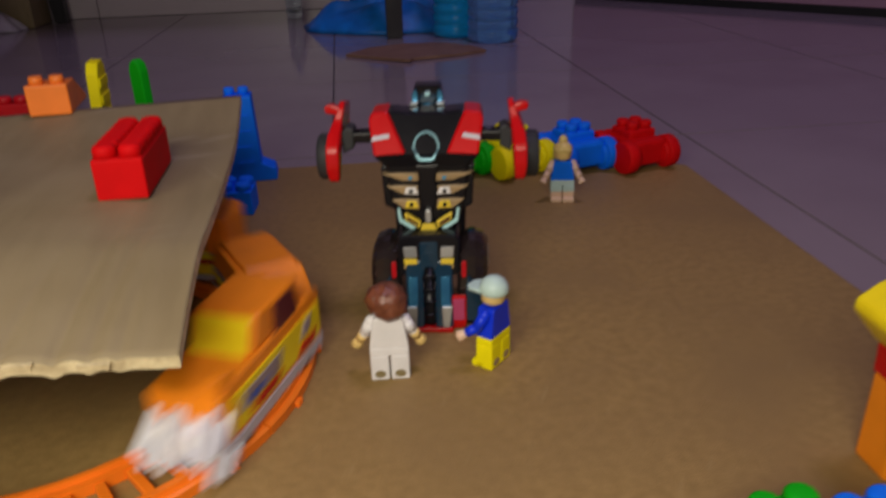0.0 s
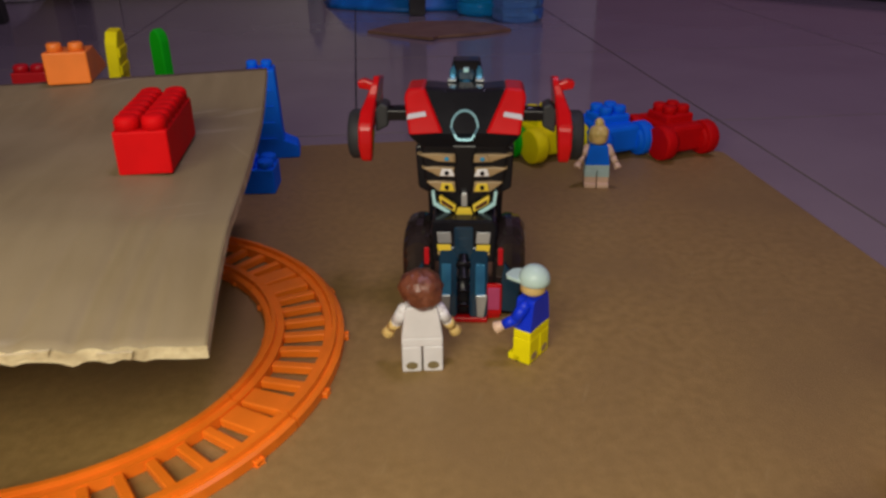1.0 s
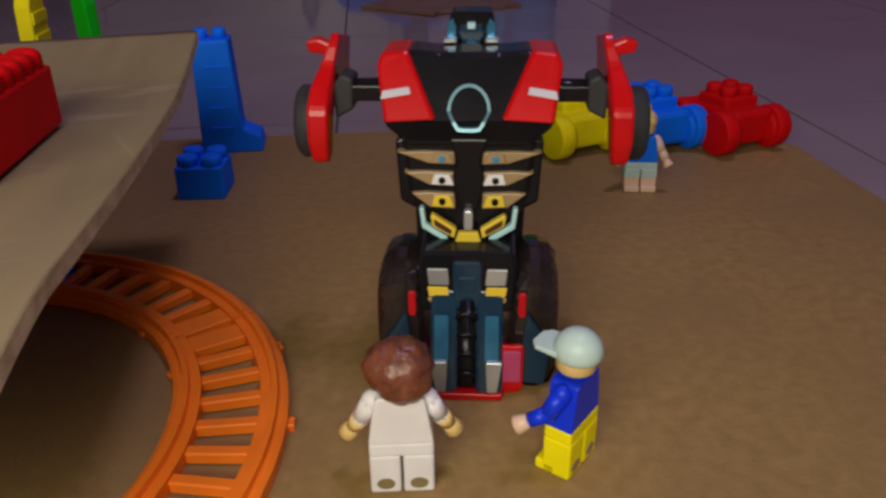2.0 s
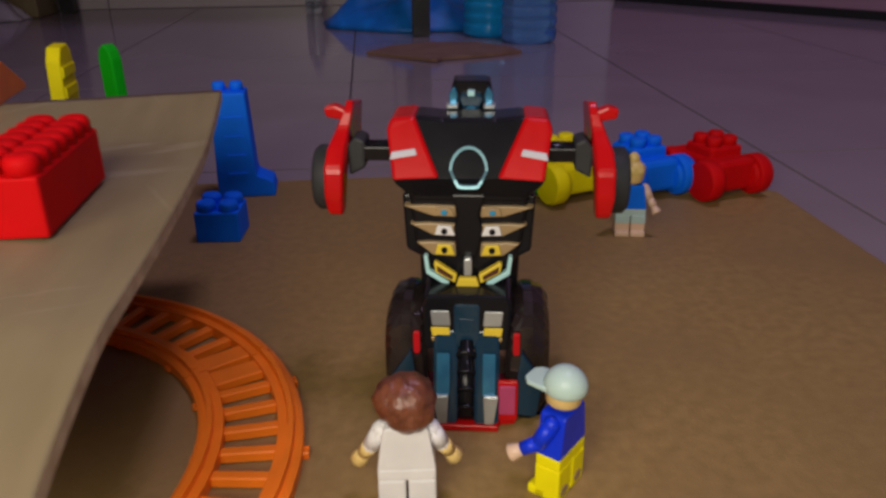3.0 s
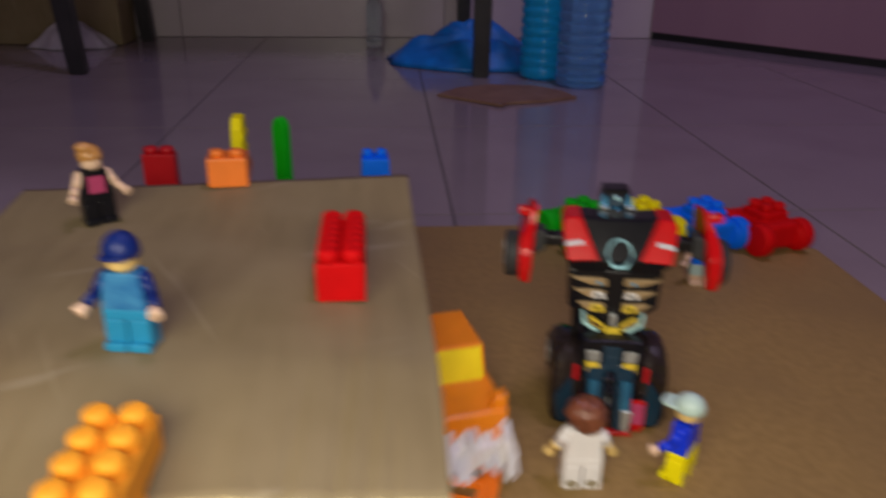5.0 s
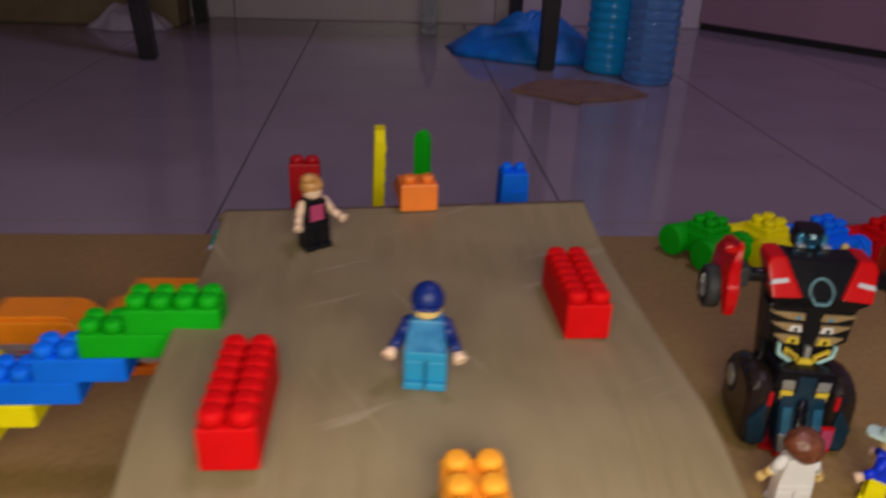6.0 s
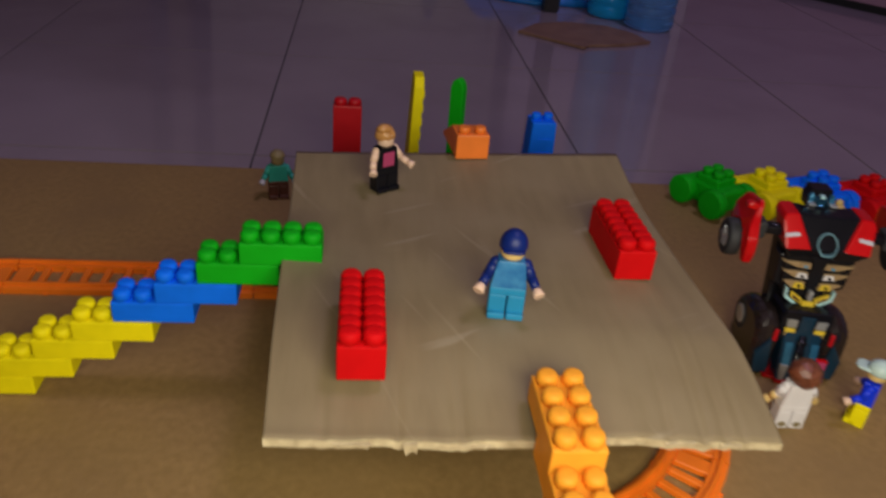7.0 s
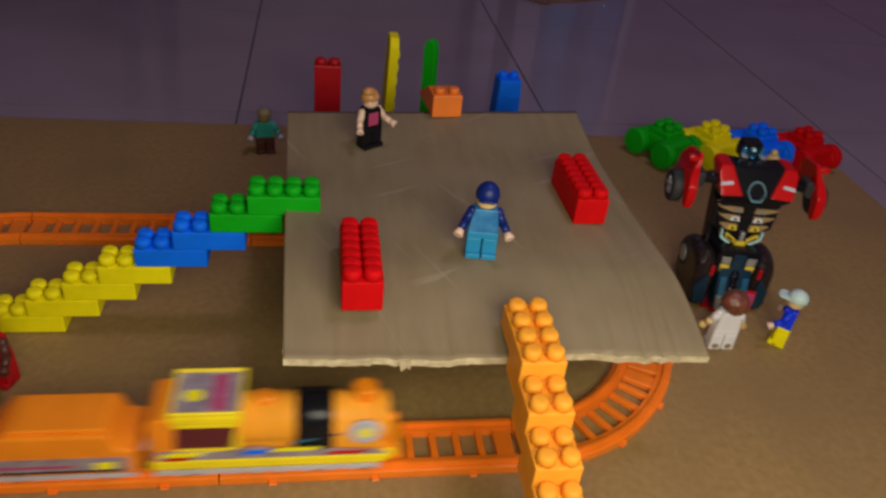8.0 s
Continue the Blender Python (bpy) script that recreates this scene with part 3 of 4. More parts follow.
# ---- dolls (one plain mesh each) ----
def doll(name, m, label, legs, torso, arms, hands_mat, head, top, style, shorts=None, swing=(20, 20), tall=1.0, print_mat=None, forearm=2, hole_shade=None):
    mats = [legs, torso, arms, hands_mat, head, top, shorts or legs, print_mat or torso, hole_shade or legs]
    bm = bmesh.new()
    k = 0.0011 * tall
    for s in (-1, 1):
        a, b = sorted((s * 0.3 * k, s * 7.9 * k))
        box(bm, a, b, -4 * k, 4 * k, 0, 11.5 * k, 0.7 * k, 0)
        box(bm, a, b, -6.2 * k, 0, 0, 3.2 * k, 0.7 * k, 0)
        if shorts:
            box(bm, a - 0.1 * k, b + 0.1 * k, -4.2 * k, 4.2 * k, 7.0 * k, 11.8 * k, 0.6 * k, 6)
    # Flat discs on the leg backs; their darker colour paints the holes' shade.
    if hole_shade:
        for s in (-1, 1):
            lathe(bm, [(1.7 * k, 0), (1.7 * k, 0.15 * k), (0.3 * k, 0.15 * k)], 14, 8, pose(s * 4.1 * k, 3.95 * k, 3.0 * k, -90) @ Matrix.Diagonal((1.35, 1, 1, 1)))
    box(bm, -7.9 * k, 7.9 * k, -3.9 * k, 3.9 * k, 11.2 * k, 15.2 * k, 0.7 * k, 6 if shorts else 0)
    prism(bm, [(-7.9 * k, 15 * k), (7.9 * k, 15 * k), (6.0 * k, 27.6 * k), (5.2 * k, 28.4 * k), (-5.2 * k, 28.4 * k), (-6.0 * k, 27.6 * k)], -3.9 * k, 3.9 * k, "y", 0.5 * k, 1)
    if print_mat:
        box(bm, -4.0 * k, 4.0 * k, -4.3 * k, -3.8 * k, 16.5 * k, 25.5 * k, 0.3 * k, 7)
    for s, sw in zip((-1, 1), swing):
        sh = Vector((s * 6.6 * k, 0, 25.6 * k))
        el = Vector((s * 9.6 * k, -math.sin(radians(sw)) * 4 * k, 20.2 * k))
        wr = Vector((s * 11.6 * k, -math.sin(radians(sw)) * 9 * k - 1 * k, 16.0 * k + 3 * k * math.sin(radians(sw))))
        rod(bm, sh, el, 2.6 * k, 2.3 * k, 10, 2)
        ball(bm, sh, 2.7 * k, 2.7 * k, 2.7 * k, 2, 10)
        ball(bm, el, 2.3 * k, 2.3 * k, 2.3 * k, 2, 10)
        rod(bm, el, wr, 2.3 * k, 2.0 * k, 10, forearm)
        tip = wr + (wr - el).normalized() * 4.0 * k
        rod(bm, wr, tip, 1.9 * k, 2.7 * k, 10, 3, 0.5 * k)
    lathe(bm, [(3.0 * k, 28 * k), (3.0 * k, 29.2 * k), (4.4 * k, 29.4 * k), (5.1 * k, 30.4 * k), (5.1 * k, 36.4 * k), (4.2 * k, 37.6 * k), (1 * k, 37.9 * k)], 18, 4)
    brim = 0.70 if top is NAVY else 1.0
    if style == "cap":
        ball(bm, (0, 0.3 * k, 35.0 * k), 6.2 * k, 6.4 * k, (7.0 if top is NAVY else 6.2) * k, 5, 18, cut=-0.25)
        prism(bm, [(-5.2 * k, -3 * k), (5.2 * k, -3 * k), (4.6 * k, -9.5 * k * brim), (2.5 * k, -11.3 * k * brim), (-2.5 * k, -11.3 * k * brim), (-4.6 * k, -9.5 * k * brim)], 34.0 * k, 35.4 * k, "z", 0.4 * k, 5)
    elif style == "curly":
        ball(bm, (0, 0.8 * k, 35.5 * k), 8.3 * k, 7.4 * k, 6.6 * k, 5, 36, 0.11, 380)
        ball(bm, (-1 * k, 3 * k, 33.2 * k), 6.8 * k, 5.2 * k, 6.0 * k, 5, 30, 0.11, 380)
    elif style == "bun":
        ball(bm, (0, 0.8 * k, 35.6 * k), 6.3 * k, 6.2 * k, 5.4 * k, 5, 20, 0.08, 300)
        ball(bm, (0, 2.4 * k, 32.0 * k), 6.3 * k, 4.2 * k, 6.2 * k, 5, 18, 0.08, 300)
        ball(bm, (0, 1.8 * k, 41.5 * k), 3.0 * k, 2.8 * k, 3.4 * k, 5, 14, 0.1, 300)
    elif style == "quiff":
        ball(bm, (0, 0.8 * k, 35.6 * k), 6.2 * k, 6.2 * k, 5.6 * k, 5, 20, 0.1, 300)
        ball(bm, (-2.0 * k, -1.0 * k, 39.8 * k), 4.8 * k, 3.8 * k, 3.0 * k, 5, 14, 0.14, 300)
    else:
        ball(bm, (0, 0.3 * k, 35.6 * k), 6.0 * k, 6.0 * k, 5.0 * k, 5, 16, 0.04, 200, cut=-0.2)
    return solid(name, bm, mats, m, label, "toy figure", "brick figures")


def dolls():
    doll("toy_figure", pose(-0.0023, 0.0022, 0, 0, 0, 177), "small white-suited toy figure with curly brown hair", WHITE, WHITE, WHITE, SKIN_YELLOW, SKIN_YELLOW, HAIR_BROWN, "curly", swing=(8, 8), tall=1.03, forearm=3, hole_shade=OLIVE)
    doll("toy_figure", pose(0.0470, 0.0060, 0, 0, 0, 228), "small toy figure with blue shirt, yellow trousers, pale cap", YELLOW, SHIRT_BLUE, SHIRT_BLUE, SKIN_PALE, SKIN_YELLOW, CAP_GREEN, "cap", swing=(25, 35), tall=1.0, hole_shade=BRONZE)
    doll("toy_figure", pose(0.1375, 0.2145, 0, 0, 0, -10), "small blond toy figure in a blue vest and pale shorts", SKIN_PALE, BLUE, SKIN_PALE, SKIN_PALE, SKIN_YELLOW, HAIR_BLOND, "bun", shorts=SHORTS, swing=(12, 12), tall=0.98)
    doll("toy_figure", pose(-0.2458, 0.1205, sag(-0.246, 0.1205) + 0.0002, 0, 0, 34), "small toy figure in black with a pink front print", BLACK, BLACK, SKIN_PALE, SKIN_PALE, SKIN_PALE, HAIR_GINGER, "quiff", swing=(25, 50), tall=0.95, print_mat=STICKER_PINK)
    doll("toy_figure", pose(-0.1880, -0.0145, sag(-0.1880, -0.0145) + 0.0002, 0, 0, -8), "small toy figure in blue denim with a navy cap", SKY, DENIM, NAVY, SKIN_PALE, SKIN_YELLOW, NAVY, "cap", swing=(35, 35), tall=1.02)
    doll("toy_figure", pose(-0.330, 0.281, 0, 0, 0, 10), "small toy figure in a teal shirt and brown trousers", BROWN, TEAL_SHIRT, TEAL_SHIRT, PALE_GREY, OLIVE, OLIVE, "plain", tall=0.98)
    doll("toy_figure", pose(-0.464, -0.018, 0, 0, 0, -20), "small dark-haired toy figure in a red suit", DARK_RED, RED, BROWN, BROWN, BROWN, BROWN, "plain", swing=(10, 45), tall=1.1, print_mat=WHITE)


dolls()


# ---- robot that folds out of a toy car ----
def robot():
    rb = thing("toy_robot", pose(0.0239, 0.0606, 0, 0, 0, -9), "black and red plastic toy robot made from a folding car", "toy robot")

    def lean(z):
        """The body leans back from the feet to the head."""
        return 0.0 if z < 0.07 else (z - 0.07) * 0.55
    bm = bmesh.new()
    prism(bm, [(-0.0118, -0.0445), (0.0118, -0.0445), (0.0122, -0.0320), (0.0180, -0.0280), (0.018, 0.012), (-0.018, 0.012), (-0.0180, -0.0280), (-0.0122, -0.0320)], 0.0002, 0.0024, "z", 0.0006)
    part("base_plate", bm, RED, rb, "flat red plastic foot plate")
    for s in (-1, 1):
        bm = bmesh.new()
        prism(bm, [(-0.041, 0.0022), (-0.012, 0.0022), (-0.004, 0.012), (-0.004, 0.034), (-0.014, 0.034), (-0.022, 0.026), (-0.034, 0.012)], min(s * 0.0030, s * 0.0118), max(s * 0.0030, s * 0.0118), "x", 0.0014)
        lg = part("leg", bm, DARK_TEAL, rb)
        bm = bmesh.new()
        prism(bm, [(-0.0365, 0.0125), (-0.0245, 0.0268), (-0.0255, 0.0278), (-0.0378, 0.0135)], min(s * 0.0058, s * 0.0105), max(s * 0.0058, s * 0.0105), "x", 0.0004)
        part("shin_panel", bm, TEAL, lg, "shiny teal shin panel")
        bm = bmesh.new()
        prism(bm, [(s * 0.0068, 0.0026), (s * 0.0100, 0.0026), (s * 0.0116, 0.0135), (s * 0.0062, 0.0135)], -0.0425, -0.0372, "y", 0.0005)
        part("toe_piece", bm, SILVER, lg, "silver toe piece")
        # rear wheels of the car, under dark arches
        ar = part("wheel_arch", prism(bmesh.new(), [((0.019 if math.cos(t) < 0 else 0.031) * math.cos(t), 0.028 + 0.0165 * math.sin(t)) for t in [math.pi * k / 10 for k in range(11)]] + [(-0.019, 0.001), (-0.014, 0.0004), (0.024, 0.0004), (0.031, 0.004)],
                                      min(s * 0.0140, s * 0.0295), max(s * 0.0140, s * 0.0295), "x", 0.0062), ARCH_BLACK, rb)
        bm = bmesh.new()
        lathe(bm, [(0.0090, 0), (0.0112, 0.0012), (0.0112, 0.0062), (0.0095, 0.0075), (0.0060, 0.0072)], 22, m=pose(s * 0.0226, 0.016, 0.026, 0, 90 * s))
        part("tyre", bm, RUBBER, ar)
        bm = bmesh.new()
        lathe(bm, [(0.0066, 0), (0.0066, 0.0006), (0.0050, 0.0012), (0.0012, 0.0010)], 18, m=pose(s * 0.0296, 0.016, 0.026, 0, 90 * s))
        part("rim", bm, SILVER, ar, "silver wheel rim")
        bm = bmesh.new()
        prism(bm, [(s * 0.0165, 0.004), (s * 0.0255, 0.003), (s * 0.0275, 0.018), (s * 0.0195, 0.030)], -0.0265, -0.018, "y", 0.0008)
        part("side_panel", bm, DARK_TEAL, rb, "dark teal side panel")
        bm = bmesh.new()
        box(bm, min(s * 0.0165, s * 0.0188), max(s * 0.0165, s * 0.0188), -0.0225, -0.018, 0.027, 0.034, 0.0006)
        part("hinge_block", bm, DARK_RED, rb, "small dark red hinge block")
        # waist panels
        for z0, z1, mt, lab in ((0.0355, 0.0410, SILVER, "grey waist panel"), (0.0315, 0.0348, GOLD_YELLOW, "gold waist panel"), (0.0295, 0.0310, GOLD, "gold waist panel")):
            bm = bmesh.new()
            prism(bm, [(s * 0.0058, z0), (s * 0.0122, z0), (s * 0.0128, z1), (s * 0.0062, z1)], -0.0158, -0.0138, "y", 0.0004)
            part("waist_panel", bm, mt, rb, lab)
        # belly ribs
        for k, z in enumerate((0.0575, 0.0648, 0.0722)):
            w = 0.0185 + 0.0022 * k
            rib = part("rib", prism(bmesh.new(), [(s * 0.0042, z - 0.0022), (s * 0.0125, z - 0.0018), (s * w, z + 0.0026), (s * 0.0140, z + 0.0030), (s * 0.0046, z + 0.0026)], -0.0105, -0.0060, "y", 0.0006), BRONZE, rb, "bronze rib panel")
            bm = bmesh.new()
            prism(bm, [(s * 0.0046, z - 0.0014), (s * 0.0118, z - 0.0012), (s * 0.0108, z + 0.0024), (s * 0.0060, z + 0.0022)], -0.0116, -0.0102, "y", 0.0003)
            pl = part("rib_panel", bm, (GOLD_YELLOW, WHITE, BRONZE)[k], rib, ("yellow", "white", "bronze")[k] + " painted rib panel")
            bm = bmesh.new()
            lathe(bm, [(0.0011, 0), (0.0011, 0.0008), (0.0004, 0.0009)], 10, m=pose(s * 0.0084, -0.0114, z + 0.0004, 90))
            part("bolt", bm, BLACK if k < 2 else SKY, rib)
        # chevrons above the waist
        bm = bmesh.new()
        prism(bm, [(s * 0.0045, 0.0475), (s * 0.0115, 0.0515), (s * 0.0122, 0.0545), (s * 0.0112, 0.0548), (s * 0.0038, 0.0508)], -0.0136, -0.0108, "y", 0.0005)
        fr = part("lamp_frame", bm, GOLD_YELLOW, rb, "yellow lamp frame")
        bm = bmesh.new()
        prism(bm, [(s * 0.0056, 0.0490), (s * 0.0108, 0.0520), (s * 0.0110, 0.0537), (s * 0.0052, 0.0504)], -0.0142, -0.0128, "y", 0.0003)
        part("lamp_slot", bm, BROWN, fr)
        bm = bmesh.new()
        prism(bm, [(s * 0.0070, 0.0455), (s * 0.0150, 0.0505), (s * 0.0158, 0.0562), (s * 0.0143, 0.0562), (s * 0.0136, 0.0518), (s * 0.0066, 0.0474)], -0.0125, -0.0095, "y", 0.0004)
        part("hip_stripe", bm, CYAN_WHITE, rb, "pale cyan hip stripe")
        # torso flank
        bm = bmesh.new()
        prism(bm, [(s * 0.0130, 0.052), (s * 0.0225, 0.056), (s * 0.0235, 0.078), (s * 0.0150, 0.080)], -0.0062, 0.012, "y", 0.001)
        part("flank", bm, BLACK, rb)
        # chest hood: red wings
        bm = bmesh.new()
        prism(bm, [(s * 0.0098, 0.0868), (s * 0.0256, 0.0855), (s * 0.0283, 0.1050), (s * 0.0268, 0.1090), (s * 0.0190, 0.1098)], -0.0085, 0.010, "y", 0.0012)
        for v in bm.verts:
            v.co.y += lean(v.co.z) * 0.9 - 0.006
        wing = part("chest_wing", bm, RED, rb, "glossy red chest wing")
        bm = bmesh.new()
        prism(bm, [(s * 0.0175, 0.0962), (s * 0.0268, 0.0945), (s * 0.0262, 0.0972), (s * 0.0182, 0.0985)], -0.0094, -0.0080, "y", 0.0003)
        for v in bm.verts:
            v.co.y += lean(v.co.z) * 0.9 - 0.006
        part("lamp_slit", bm, PALE_GREY, wing, "pale grey lamp slit")
        # arms: rod, elbow, red fender with a wheel
        bm = bmesh.new()
        rod(bm, (s * 0.020, 0.016, 0.0935), (s * 0.0405, 0.018, 0.0930), 0.0040, 0.0034, 12)
        box(bm, min(s * 0.026, s * 0.0385), max(s * 0.026, s * 0.0385), 0.0125, 0.0150, 0.0905, 0.0955, 0.0006)
        arm = part("arm", bm, BLACK, rb)
        bm = bmesh.new()
        prism(bm, [(s * 0.0362, 0.0880), (s * 0.0420, 0.0850), (s * 0.0425, 0.0955), (s * 0.0395, 0.0990), (s * 0.0360, 0.0975)], 0.0120, 0.0240, "y", 0.0010)
        part("elbow", bm, RUBBER, arm)
        bm = bmesh.new()
        out = [(0.0160, 0.1080), (0.0190, 0.1105), (0.0250, 0.1085), (0.0400, 0.1060), (0.0435, 0.0980), (0.0425, 0.0830), (0.0375, 0.0810), (0.0350, 0.0870), (0.0300, 0.0918), (0.0230, 0.0925), (0.0160, 0.0890), (0.0120, 0.0820), (0.0110, 0.0735), (0.0070, 0.0722), (0.0035, 0.0738), (0.0020, 0.0810), (0.0035, 0.0900), (0.0085, 0.0965), (0.0130, 0.1015)]
        prism(bm, out, min(s * 0.040, s * 0.050), max(s * 0.040, s * 0.050), "x", 0.0016)
        for v in bm.verts:
            f = max(0.0, min(1.0, (0.108 - v.co.z) / 0.014))
            inner, outer = 0.0403 + 0.0022 * f + 0.0012 * max(0.0, (0.085 - v.co.z) / 0.015), 0.0432 + 0.0062 * f - 0.0012 * max(0.0, (0.080 - v.co.z) / 0.010)
            v.co.x = s * (inner + (outer - inner) * (abs(v.co.x) - 0.040) / 0.010)
        fend = part("fender", bm, RED, arm, "red curved car fender as forearm")
        bm = bmesh.new()
        prism(bm, [(s * 0.0418, 0.1035), (s * 0.0500, 0.1048), (s * 0.0506, 0.1082), (s * 0.0470, 0.1092), (s * 0.0418, 0.1070)], 0.0160, 0.0215, "y", 0.0009)
        part("mirror", bm, RED, fend)
        bm = bmesh.new()
        lathe(bm, [(0.0090, 0), (0.0118, 0.001), (0.0120, 0.0022), (0.0120, 0.0072), (0.0106, 0.0086), (0.0076, 0.0088), (0.0072, 0.0070)], 26, m=pose(s * 0.0476, 0.0245, 0.0806, 0, 90 * s))
        part("tyre", bm, RUBBER, fend)
        bm = bmesh.new()
        lathe(bm, [(0.0070, 0), (0.0070, 0.0008), (0.0052, 0.0016), (0.0010, 0.0013)], 18, m=pose(s * 0.0548, 0.0245, 0.0806, 0, 90 * s))
        for k in range(5):
            box(bm, -0.0008, 0.0008, 0.0012, 0.0066, 0.0006, 0.0020, 0.0003, 0, pose(s * 0.0548, 0.0245, 0.0806, 0, 90 * s) @ pose(0, 0, 0, 0, 0, 72 * k), 1)
        part("rim", bm, SILVER, fend, "silver wheel rim")
    bm = bmesh.new()
    box(bm, 0.0115, 0.0185, -0.0325, -0.0262, 0.0026, 0.0190, 0.0006)
    lb = part("hip_box", bm, RED, rb, "small red box beside the leg")
    bm = bmesh.new()
    box(bm, 0.0119, 0.0176, -0.0360, -0.0310, 0.0060, 0.0175, 0.0003)
    part("pale_label", bm, STICKER_PINK, lb, "pale pink label")
    bm = bmesh.new()
    rod(bm, (0, -0.034, 0.003), (0, -0.018, 0.030), 0.0030, 0.0024, 12)
    for k in range(4):
        rod(bm, (0, -0.0335 + 0.004 * k, 0.006 + 0.0065 * k), (0, -0.0328 + 0.004 * k, 0.0072 + 0.0065 * k), 0.0038, 0.0038, 12)
    part("piston", bm, BLACK, rb)
    bm = bmesh.new()
    prism(bm, [(-0.0150, 0.027), (0.0150, 0.027), (0.0160, 0.043), (0.0145, 0.047), (-0.0145, 0.047), (-0.0160, 0.043)], -0.0142, 0.010, "y", 0.0012)
    part("waist", bm, BLACK, rb)
    bm = bmesh.new()
    box(bm, -0.0045, 0.0045, -0.0168, -0.0130, 0.028, 0.044, 0.0008)
    box(bm, -0.0028, 0.0028, -0.0178, -0.0150, 0.0335, 0.0385, 0.0005)
    part("buckle", bm, DARK_TEAL, rb)
    bm = bmesh.new()
    prism(bm, [(-0.0130, 0.044), (0.0130, 0.044), (0.0190, 0.060), (0.0215, 0.083), (-0.0215, 0.083), (-0.0190, 0.060)], -0.0088, 0.013, "y", 0.0015)
    part("torso", bm, BLACK, rb)
    bm = bmesh.new()
    prism(bm, [(-0.0030, 0.0555), (0.0030, 0.0555), (0.0052, 0.066), (0.0036, 0.0715), (0.0060, 0.080), (-0.0060, 0.080), (-0.0036, 0.0715), (-0.0052, 0.066)], -0.0112, -0.0080, "y", 0.0007)
    part("spine", bm, BLACK, rb)
    bm = bmesh.new()
    prism(bm, [(0, 0.0435), (0.0042, 0.0465), (0.0032, 0.0500), (-0.0032, 0.0500), (-0.0042, 0.0465)], -0.0160, -0.0120, "y", 0.0006)
    part("crest", bm, GOLD_YELLOW, rb, "small gold crest")
    bm = bmesh.new()
    box(bm, -0.0014, 0.0014, -0.0152, -0.0105, 0.0508, 0.0560, 0.0006)
    part("crest_pin", bm, SILVER, rb, "silver pin")
    # hood of the car as chest
    bm = bmesh.new()
    prism(bm, [(-0.0195, 0.0775), (0.0195, 0.0775), (0.0258, 0.0850), (0.0262, 0.0865), (0.0190, 0.1095), (0.0090, 0.1085), (-0.0090, 0.1085), (-0.0190, 0.1095), (-0.0262, 0.0865), (-0.0258, 0.0850)], -0.0055, 0.010, "y", 0.0015)
    for v in bm.verts:
        v.co.y += lean(v.co.z) * 0.9 - 0.007 + (0.0065 if v.co.z < 0.0805 else 0.0)
    part("chest", bm, BLACK, rb, "glossy black chest shaped like a car hood")
    bm = bmesh.new()
    ring = [(0.0066 * math.sin(t) * (1 if math.cos(t) > -0.3 else 0.92), 0.0905 + 0.0086 * max(math.cos(t), -0.84)) for t in [2 * math.pi * k / 20 for k in range(20)]]
    b2 = bmesh.new()
    o = [b2.verts.new((x, -0.0076, z)) for x, z in ring]
    i_ = [b2.verts.new((x * 0.86, -0.0076, 0.0905 + (z - 0.0905) * 0.88)) for x, z in ring]
    for k in range(20):
        b2.faces.new((o[k], o[(k + 1) % 20], i_[(k + 1) % 20], i_[k]))
    g = bmesh.ops.extrude_face_region(b2, geom=b2.faces[:])
    for v in g["geom"]:
        if isinstance(v, bmesh.types.BMVert):
            v.co.y += 0.0022
    merge(bm, b2)
    for v in bm.verts:
        v.co.y += lean(v.co.z) * 0.9 - 0.006
    em = part("grille_ring", bm, RING, rb, "pale teal horseshoe grille ring")
    bm = bmesh.new()
    for r in range(3):
        for c in range(4):
            box(bm, -0.0036 + 0.002 * c, -0.0024 + 0.002 * c, -0.0064, -0.0054, 0.0868 + 0.0026 * r, 0.0882 + 0.0026 * r)
    for v in bm.verts:
        v.co.y += lean(v.co.z) * 0.9 - 0.006
    part("grille_mesh", bm, TEAL, em)
    # head
    bm = bmesh.new()
    prism(bm, [(-0.0072, 0.104), (0.0072, 0.104), (0.0080, 0.1120), (0.0066, 0.1235), (-0.0066, 0.1235), (-0.0080, 0.1120)], 0.0260, 0.0380, "y", 0.0012)
    hd = part("head", bm, BLACK, rb)
    bm = bmesh.new()
    prism(bm, [(-0.0030, 0.1075), (0.0030, 0.1075), (0.0044, 0.1125), (0.0036, 0.1165), (-0.0036, 0.1165), (-0.0044, 0.1125)], 0.0236, 0.0270, "y", 0.0007)
    part("face", bm, DARK_TEAL, hd, "dark teal face plate")
    bm = bmesh.new()
    box(bm, -0.0013, 0.0013, 0.0228, 0.0266, 0.1150, 0.1182, 0.0004)
    part("forehead_gem", bm, CYAN_WHITE, hd, "pale forehead gem")
    for s in (-1, 1):
        bm = bmesh.new()
        prism(bm, [(s * 0.0050, 0.1070), (s * 0.0078, 0.1085), (s * 0.0080, 0.1165), (s * 0.0060, 0.1205), (s * 0.0048, 0.1160)], 0.0232, 0.0268, "y", 0.0005)
        part("cheek_guard", bm, TEAL, hd, "shiny teal cheek guard")
        for k in range(3):
            bm = bmesh.new()
            box(bm, min(s * 0.0045, s * 0.0088), max(s * 0.0045, s * 0.0088), 0.0190, 0.0240, 0.1035 + 0.0027 * k, 0.1056 + 0.0027 * k, 0.0005)
            part("neck_fin", bm, SILVER if k == 2 else TEAL, rb, "bright neck fin")
    bm = bmesh.new()
    rod(bm, (0, 0.0195, 0.1005), (0, 0.0265, 0.1095), 0.0030, 0.0024, 12)
    part("neck", bm, TEAL, rb)
